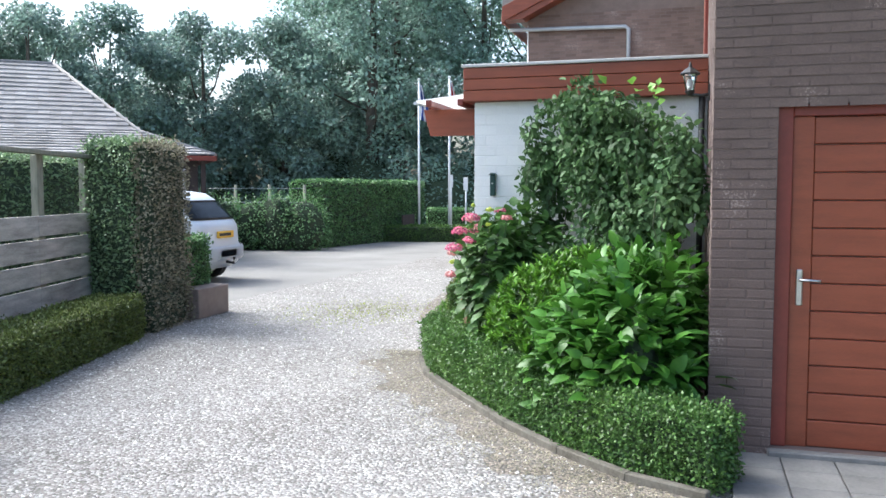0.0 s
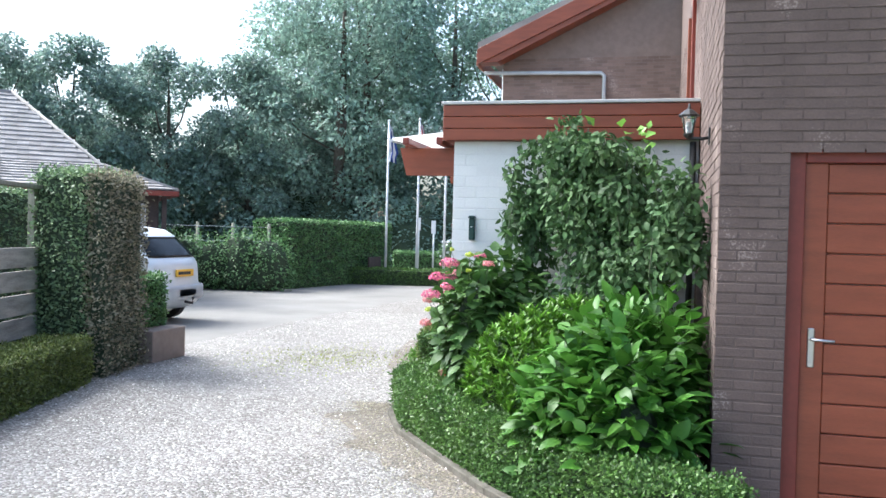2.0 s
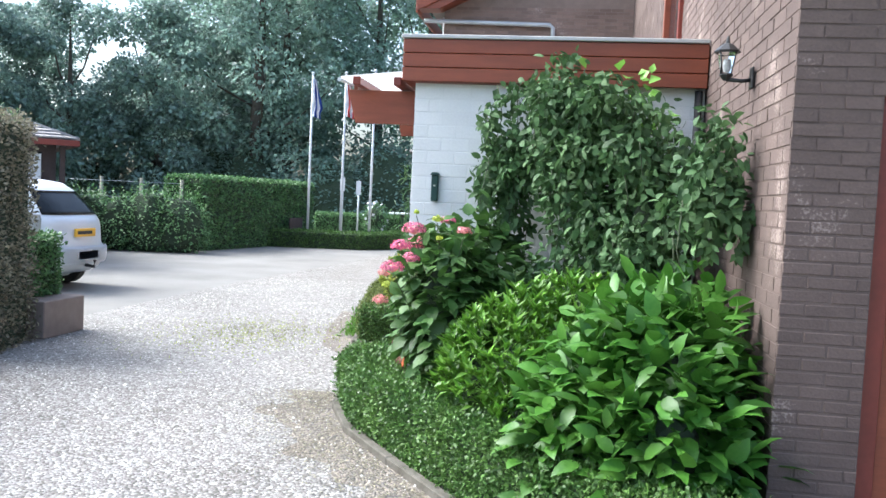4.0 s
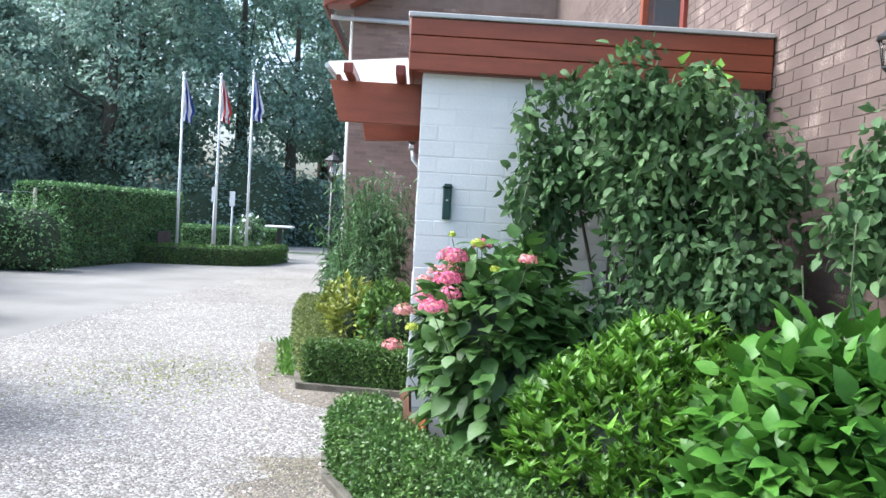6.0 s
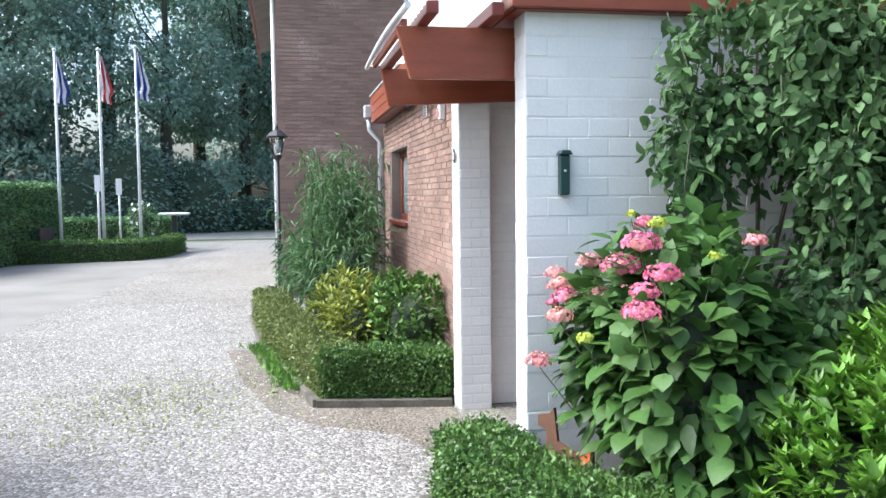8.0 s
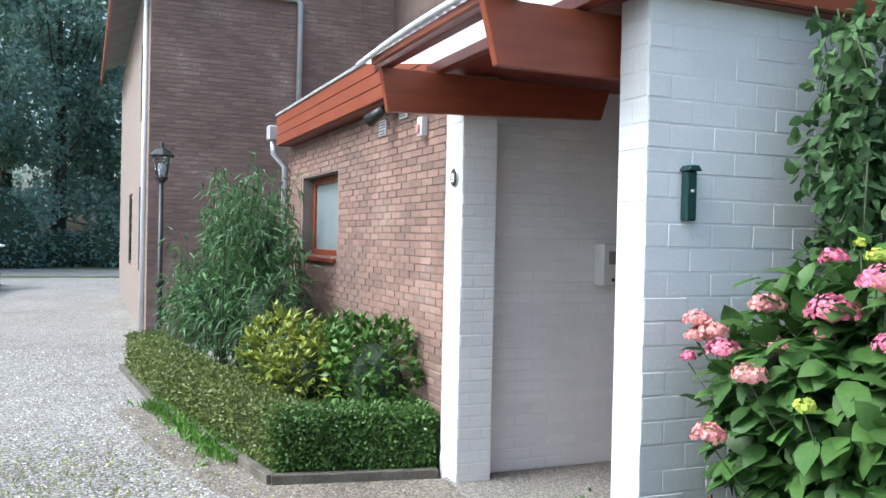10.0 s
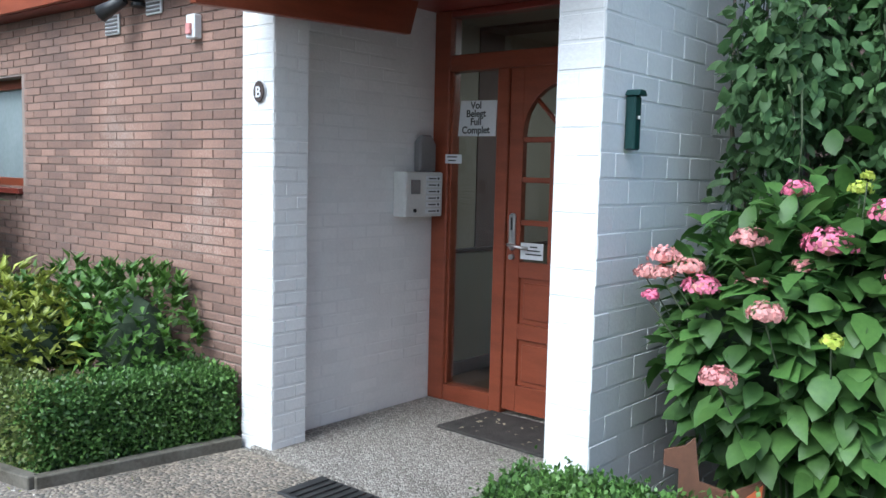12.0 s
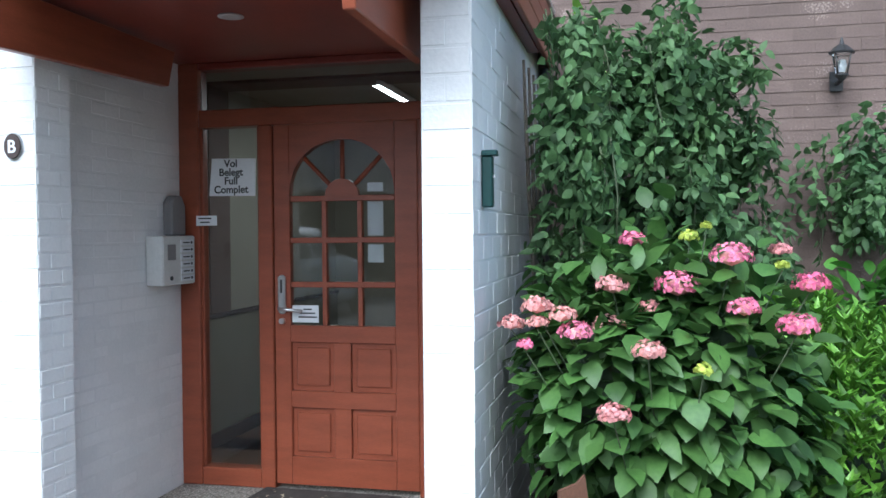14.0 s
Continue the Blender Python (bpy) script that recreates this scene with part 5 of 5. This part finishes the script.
    part("tail_light", car_skin(0.86, 1.12, radians(t_a), radians(t_b), 0.014, 5, 6), "plastic", car, "pale clear tail light")
pl = part("number_plate", box(RX - 0.06, RX - 0.025, 5.08, 5.6, 0.80, 0.92, 0.006), "yellow", car)
part("text_bar", box(RX - 0.0248, RX - 0.023, 5.12, 5.5, 0.835, 0.885, 0), "ink", pl)
for x in (RX - 0.8, RX - 3.35):
    for y in (Y0 + 0.02, Y1 - 0.2):
        wh = part("wheel", prism([(x + 0.31 * math.cos(a), 0.31 + 0.31 * math.sin(a)) for a in np.linspace(0, 6.283, 25)[:-1]], "y", y, y + 0.18, 0.02), "tyre", car)
        part("rim", prism([(x + 0.2 * math.cos(a), 0.31 + 0.2 * math.sin(a)) for a in np.linspace(0, 6.283, 17)[:-1]], "y", y - 0.008, y + 0.002), "steel", wh)
part("tow_bar", tube([(RX, 5.3, 0.38), (RX + 0.14, 5.3, 0.36), (RX + 0.15, 5.3, 0.46)], 0.025), "black", car)

# hut with its hipped roof, built from its corner and turned
hut = thing("hut", "dark timber outbuilding with a grey hipped tile roof", "building")
C, B, R = (0.0, 0.0, 2.39), (-1.5, 1.7, 2.98), (-3.4, 4.0, 4.75)
yc, LX = R[1], -15.0
part("wall", box(LX, -0.35, 0.35, 2 * yc - 0.35, 0, 2.38, 0.01), "hutwall", hut)
for nm, pts in (("roof_slope", [C, (LX, C[1], C[2]), (LX, B[1], B[2]), B]), ("roof_slope", [B, (LX, B[1], B[2]), (LX, R[1], R[2]), R]),
                ("roof_hip", [C, B, (B[0], 2 * yc - B[1], B[2]), (C[0], 2 * yc - C[1], C[2])]), ("roof_hip", [B, R, (B[0], 2 * yc - B[1], B[2])]), ("roof_back", [R, (LX, R[1], R[2]), (LX, 2 * yc - C[1], C[2]), (C[0], 2 * yc - C[1], C[2])])):
    bm = bmesh.new()
    f = bm.faces.new([bm.verts.new(p) for p in pts])
    bmesh.ops.solidify(bm, geom=[f], thickness=0.06)
    part(nm, bm, "rooftile", hut)
for lo, hi in ((C, B), (B, R)):
    rows = int(math.dist((0, lo[1], lo[2]), (0, hi[1], hi[2])) / 0.19)
    bm = bmesh.new()
    for k in range(rows):
        p0 = [lo[i] + (hi[i] - lo[i]) * k / rows for i in range(3)]
        p1 = [lo[i] + (hi[i] - lo[i]) * (k + 1) / rows for i in range(3)]
        x = p0[0] - (k % 2) * 0.12
        while x > LX:
            dz = rng.uniform(0, 0.012)
            q_ = [(x, p0[1], p0[2] + 0.06 + dz), (x - 0.235, p0[1], p0[2] + 0.06 + dz), (x - 0.235, p1[1], p1[2] + 0.035), (x, p1[1], p1[2] + 0.035)]
            vs = [bm.verts.new(p) for p in q_]
            bm.faces.new(vs)
            lw = [bm.verts.new((p[0], p[1], p[2] - 0.03)) for p in q_[:2]]
            bm.faces.new((vs[1], vs[0], lw[0], lw[1]))
            x -= 0.24
    tagged(part("roof_tiles", bm, "rooftile", hut), kind="stuff")
part("hip_ridge", tube([C[:2] + (2.42,), B[:2] + (3.01,), R[:2] + (4.79,)], 0.045, 8), "rooftile", hut)
part("ridge", tube([R[:2] + (4.78,), (LX, R[1], 4.78)], 0.05, 8), "rooftile", hut)
part("eaves_board", box(LX, 0.0, -0.03, 0.0, 2.29, 2.4, 0.004), "red_dark", hut)
part("eaves_board", box(0.0, 0.03, 0.0, 2 * yc, 2.29, 2.4, 0.004), "red_dark", hut)
hw = part("window", box(-1.9, -0.6, 0.31, 0.35, 1.0, 2.15, 0.01), "carglass", hut)
part("blind", box(-0.98, -0.62, 0.29, 0.308, 1.2, 2.12, 0.0), "paper", hw)
part("corner_post", box(-0.3, -0.2, 0.2, 0.3, 0, 2.36, 0.004), "hutwall", hut)
hut.matrix_basis = pose(-8.2, 8.8, 0, 0, 0, 38.5)

# far hedge, wire fence, flag bed
hedge("tall_hedge", "tall clipped green hedge beyond the forecourt", [(-8.08, 14.3), (-7.0, 20.2), (-8.1, 20.4), (-9.3, 14.6)], 0, 1.92, "hedge_leaf", 30000, 0.075)
rough = thing("rough_hedge", "loose green bushes behind a wire fence", "bushes")
shrub(rough, "leaves", [((-8.35 - 0.75 * k, 13.5 - 0.1 * k, 0.6), (0.75, 0.6, 0.95 + 0.12 * math.sin(k * 2))) for k in range(8)], 12000, "hedge_leaf", 0.11, 0.05, 1, 0.1, 0.4, 0.4, 0.8)
wire = thing("wire_fence", "grey wooden posts with thin fence wires", "fence")
for k in range(6):
    part("post", tube([(-8.6 - 1.1 * k, 14.1, 0), (-8.6 - 1.1 * k, 14.1, 1.8)], 0.045, 8), "post", wire)
for z in (0.5, 0.9, 1.3, 1.7):
    part("wire", tube([(-8.6, 14.04, z), (-14.1, 14.04, z)], 0.006, 5), "zinc", wire)
hedge("bed_hedge", "low clipped hedge round the flag bed", [(-7.8, 17.5), (-4.9, 18.2), (-4.2, 19.2), (-4.0, 21.3), (-4.4, 21.4), (-4.6, 19.5), (-5.1, 18.7), (-7.8, 18.0)], 0, 0.5, "box_leaf", 14000, 0.05)
hedge("bed_hedge", "waist high clipped hedge behind the flagpoles", [(-7.6, 22.4), (-4.5, 22.4), (-4.5, 23.2), (-7.6, 23.2)], 0, 0.95, "hedge_leaf", 12000, 0.07)
post_ = thing("gate_post", "black gate post with a white cap", "post")
part("post", box(-4.4, -4.25, 21.6, 21.75, 0, 1.05, 0.01), "black", post_)
part("cap", box(-4.75, -3.9, 21.3, 22.0, 1.051, 1.12, 0.03), "pole", post_)
bench = thing("garden_bench", "dark wooden bench in front of the tall hedge", "bench")
part("seat", box(-7.0, -6.55, 18.0, 19.2, 0.40, 0.45, 0.01), "hutwall", bench)
part("backrest", box(-7.05, -7.0, 18.0, 19.2, 0.5, 0.85, 0.01), "hutwall", bench)
for y in (18.05, 19.1):
    part("leg", box(-6.98, -6.58, y, y + 0.06, 0, 0.4, 0.005), "hutwall", bench)
for k, (x, y, h_, cols_) in enumerate(((-6.78, 19.0, 5.25, ("cloth_white", "cloth_blue")), (-5.76, 19.1, 5.3, ("cloth_white", "cloth_red")), (-4.87, 19.2, 5.4, ("cloth_blue", "cloth_white")))):
    fp = thing("flagpole", ("white flagpole with a limp blue and white flag", "white flagpole with a limp red and white flag", "white flagpole with a limp blue striped flag")[k], "flagpole", "flagpoles")
    part("pole", tube([(x, y, 0), (x, y, h_ / 2), (x, y, h_)], 0.045, 10, 0.028), "pole", fp)
    part("knob", lathe([(0.02, 0), (0.05, 0.03), (0.05, 0.06), (0.01, 0.09)], (x, y, h_), 10), "pole", fp)
    for j in range(4):
        bm = bmesh.new()
        rows_ = []
        for a in range(8):
            zz = h_ - 0.08 - a * 0.17
            wdt = (0.09 + 0.045 * a) * (1 if a < 6 else 0.7)
            rows_.append([bm.verts.new((x + 0.04 + wdt * (j + b) / 4, y - 0.05 + 0.05 * math.sin(a * 1.3 + (j + b) * 2.2), zz - 0.10 * (j + b) / 4)) for b in (0, 0.5, 1)])
        for a, b in zip(rows_, rows_[1:]):
            for i in range(2):
                bm.faces.new((a[i], a[i + 1], b[i + 1], b[i]))
        bmesh.ops.solidify(bm, geom=list(bm.faces), thickness=0.006)
        part("flag_stripe", bm, cols_[j % 2], fp)
for x, y, z in ((-6.3, 21.2, 2.2), (-5.7, 21.0, 2.1)):
    sg = thing("sign_post", "thin white sign post in the flag bed", "sign")
    part("post", tube([(x, y, 0), (x, y, z)], 0.03, 8), "pole", sg)
    part("board", box(x - 0.08, x + 0.08, y - 0.05, y - 0.035, z - 0.45, z, 0.004), "paper", sg)
ros = thing("rose_bush", "white flowering rose bush in the flag bed", "shrub")
shrub(ros, "leaves", [((-5.1, 20.9, 0.9), (0.45, 0.4, 0.5))], 900, "hedge_leaf", 0.07, 0.04, 1)
pos = np.array([-5.1, 20.9, 0.95]) + ball_dirs(26) * [0.46, 0.42, 0.5]
part("blossom", leaves("blossom", pos, rng.normal(size=(26, 3)), np.tile([0, -1.0, 0.5], (26, 1)), 0.11, 0.11, 0.1, 0), "paper", ros)

# ---- trees ----
def crown_mesh(name, h, r, n, size, cone=0.0, seed=0):
    """Leaf sprays on many clumps, with gaps between them."""
    g = np.random.default_rng(seed)
    k = 46
    zz = g.uniform(0.16, 1.0, k)
    rad = (r * np.sqrt(np.clip(1 - (2 * zz - 1.0) ** 2, 0.12, 1)) if not cone else r * (1.05 - zz)) * g.uniform(0.45, 1.0, k)
    a = g.uniform(0, 6.283, k)
    c = np.column_stack([rad * np.cos(a), rad * np.sin(a), zz * h])
    cr = g.uniform(0.16, 0.34, k) * r * (0.75 if cone else 1.0)
    i = g.choice(k, n, p=cr ** 2 / (cr ** 2).sum())
    d = unit(g.normal(size=(n, 3)))
    pos = c[i] + d * cr[i][:, None] * g.uniform(0.55, 1.05, (n, 1)) * [1, 1, 0.8]
    along = unit(d + g.normal(0, 0.7, (n, 3)) + [0, 0, -0.3])
    facing = unit(d + [0, 0, 0.6] + g.normal(0, 0.5, (n, 3)))
    return leaves(name, pos, along, facing, size, size * 0.62, 0.2, 0, 0.4), c


def tree(name, label, h, r, n, size, leaf, cone=0.0, seed=0):
    th = thing(name, label, "tree", "tree belt")
    me, c = crown_mesh("crown", h, r, n, size, cone, seed)
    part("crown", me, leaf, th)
    part("trunk", tube([(0, 0, 0), (0.1, 0, h * 0.3), (0.0, 0.1, h * 0.6), (0, 0, h * 0.92)], 0.03 * h * 0.9, 8, 0.03), "bark", th)
    for k in range(0, 40, 4):
        z = min(c[k][2] * 0.8, h * 0.85)
        part("limb", tube([(0, 0, z * 0.8), (c[k][0] * 0.5, c[k][1] * 0.5, z * 0.95), tuple(c[k])], 0.07, 5, 0.02), "bark", th)
    return th


# the belt's leaf colours carry the haze; there is no mist in the air
oak = tree("tree", "tall broad leaved tree in the belt behind the forecourt", 16.5, 5.2, 13800, 0.25, "hazy_tree_leaf", 0, 3)
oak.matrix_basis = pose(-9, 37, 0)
ash = tree("tree", "tall airy broad leaved tree with light between its leaves", 15, 4.2, 10800, 0.25, "hazy_tree_leaf", 0, 5)
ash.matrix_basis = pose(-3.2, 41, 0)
fir = tree("conifer", "dark conifer standing behind the outbuilding", 9.8, 3.3, 18000, 0.22, "hazy_fir_leaf", 0, 8)
fir.matrix_basis = pose(-21.5, 29.5, 0)
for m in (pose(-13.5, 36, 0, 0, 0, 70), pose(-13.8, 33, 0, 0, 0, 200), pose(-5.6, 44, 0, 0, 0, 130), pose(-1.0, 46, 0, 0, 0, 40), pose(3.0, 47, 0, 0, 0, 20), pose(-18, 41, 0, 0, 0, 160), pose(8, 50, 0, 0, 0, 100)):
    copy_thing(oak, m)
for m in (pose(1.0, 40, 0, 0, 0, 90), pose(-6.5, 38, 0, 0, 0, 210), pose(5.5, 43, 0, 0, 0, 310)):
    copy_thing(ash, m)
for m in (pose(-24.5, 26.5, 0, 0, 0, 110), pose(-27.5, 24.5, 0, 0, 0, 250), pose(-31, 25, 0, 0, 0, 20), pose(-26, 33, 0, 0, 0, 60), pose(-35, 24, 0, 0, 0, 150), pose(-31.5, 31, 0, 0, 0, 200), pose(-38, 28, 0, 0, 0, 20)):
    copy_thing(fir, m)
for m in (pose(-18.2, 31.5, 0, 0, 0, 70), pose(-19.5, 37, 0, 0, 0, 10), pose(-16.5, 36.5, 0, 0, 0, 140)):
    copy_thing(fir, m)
und = thing("undergrowth", "dark undergrowth bank below the tree belt", "bushes", kind="stuff")
shrub(und, "leaves", [((-34 + 2.2 * k, 27 + 0.6 * k + 1.5 * math.sin(k), 1.0), (2.0, 1.6, 2.4 + 0.9 * math.sin(k * 1.7))) for k in range(14)] + [((-3.2 + 2.2 * k, 38.0, 0.5), (2.0, 1.4, 1.0 + 0.3 * math.sin(k * 1.7))) for k in range(8)], 46000, "hazy_tree_leaf", 0.24, 0.14, 0, 0.2, 0.3, 0.3, 0.9)

# ---- pieces of paving and brickwork ----
slab = bpy.data.meshes.new("paving_slab")
bm = box(-0.146, 0.146, -0.146, 0.146, -0.025, 0.025, 0.004)
bm.to_mesh(slab)
bm.free()
slab.materials.append(M["paving"])
for i in range(12):
    for j in range(7):
        ob = new("paving_slab", slab)
        ob.parent = terrace
        ob.location = (W + 0.28 + i * 0.3, SY - 0.15 - j * 0.3, 0.0)
bricks(wall_porch, "y-", 0.0, 0.0, W, 0.0, ZT, 0.215, 0.098, 0.0055, 0.024, "white", 300, seed=3, proud=0.0018)
bricks(wall_porch, "x-", 0.0, 0.002, 0.19, 0.0, ZT, 0.19, 0.103, 0.008, 0.016, "white", 60, seed=4, proud=0.0025)
bricks(wall_pier, "x-", 0.05, 1.872, 2.12, 0.0, ZT, 0.248, 0.0705, 0.008, 0.018, "white", 60, seed=5, proud=0.0025)
bricks(wall_pier, "y-", 1.87, 0.052, 0.275, 0.0, ZT, 0.15, 0.0705, 0.009, 0.018, "white", 60, seed=6, proud=0.0025)
bricks(wall_recess, "y-", 2.01, 0.28, 1.45, 0.03, ZT, 0.228, 0.0705, 0.007, 0.014, "white", 260, seed=7, proud=0.001)
bricks(wall_annex, "x-", 0.085, 2.125, 6.75, 0.0, ZT, 0.2, 0.0525, 0.009, 0.016, "brick", 300, [(WIN[0] - 0.05, WIN[1] + 0.05, WIN[2], WIN[3])], seed=8, proud=0.002)
bricks(wall_house_west, "x-", W + 0.010, SY + 0.02, 9.2, 0.0, 4.6, 0.24, 0.073, 0.011, 0.016, "dark_brick", 300, [(HWIN[0], HWIN[1], HWIN[2], HWIN[3]), (0.0, 2.3, 0.0, 2.5)], seed=9, proud=0.0016)
bricks(wall_house_south, "y-", SY + 0.010, W + 0.006, 5.2, 0.0, 4.0, 0.215, 0.0605, 0.010, 0.016, "dark_brick", 300, [(HD[0], HD[1], HD[2], HD[3])], seed=10, proud=0.0016)
bricks(wall_wing_south, "y-", GY + 0.010, GX, 3.2, 0.0, 5.15, 0.215, 0.0605, 0.010, 0.016, "wing_brick", 0, seed=11, proud=0.003)
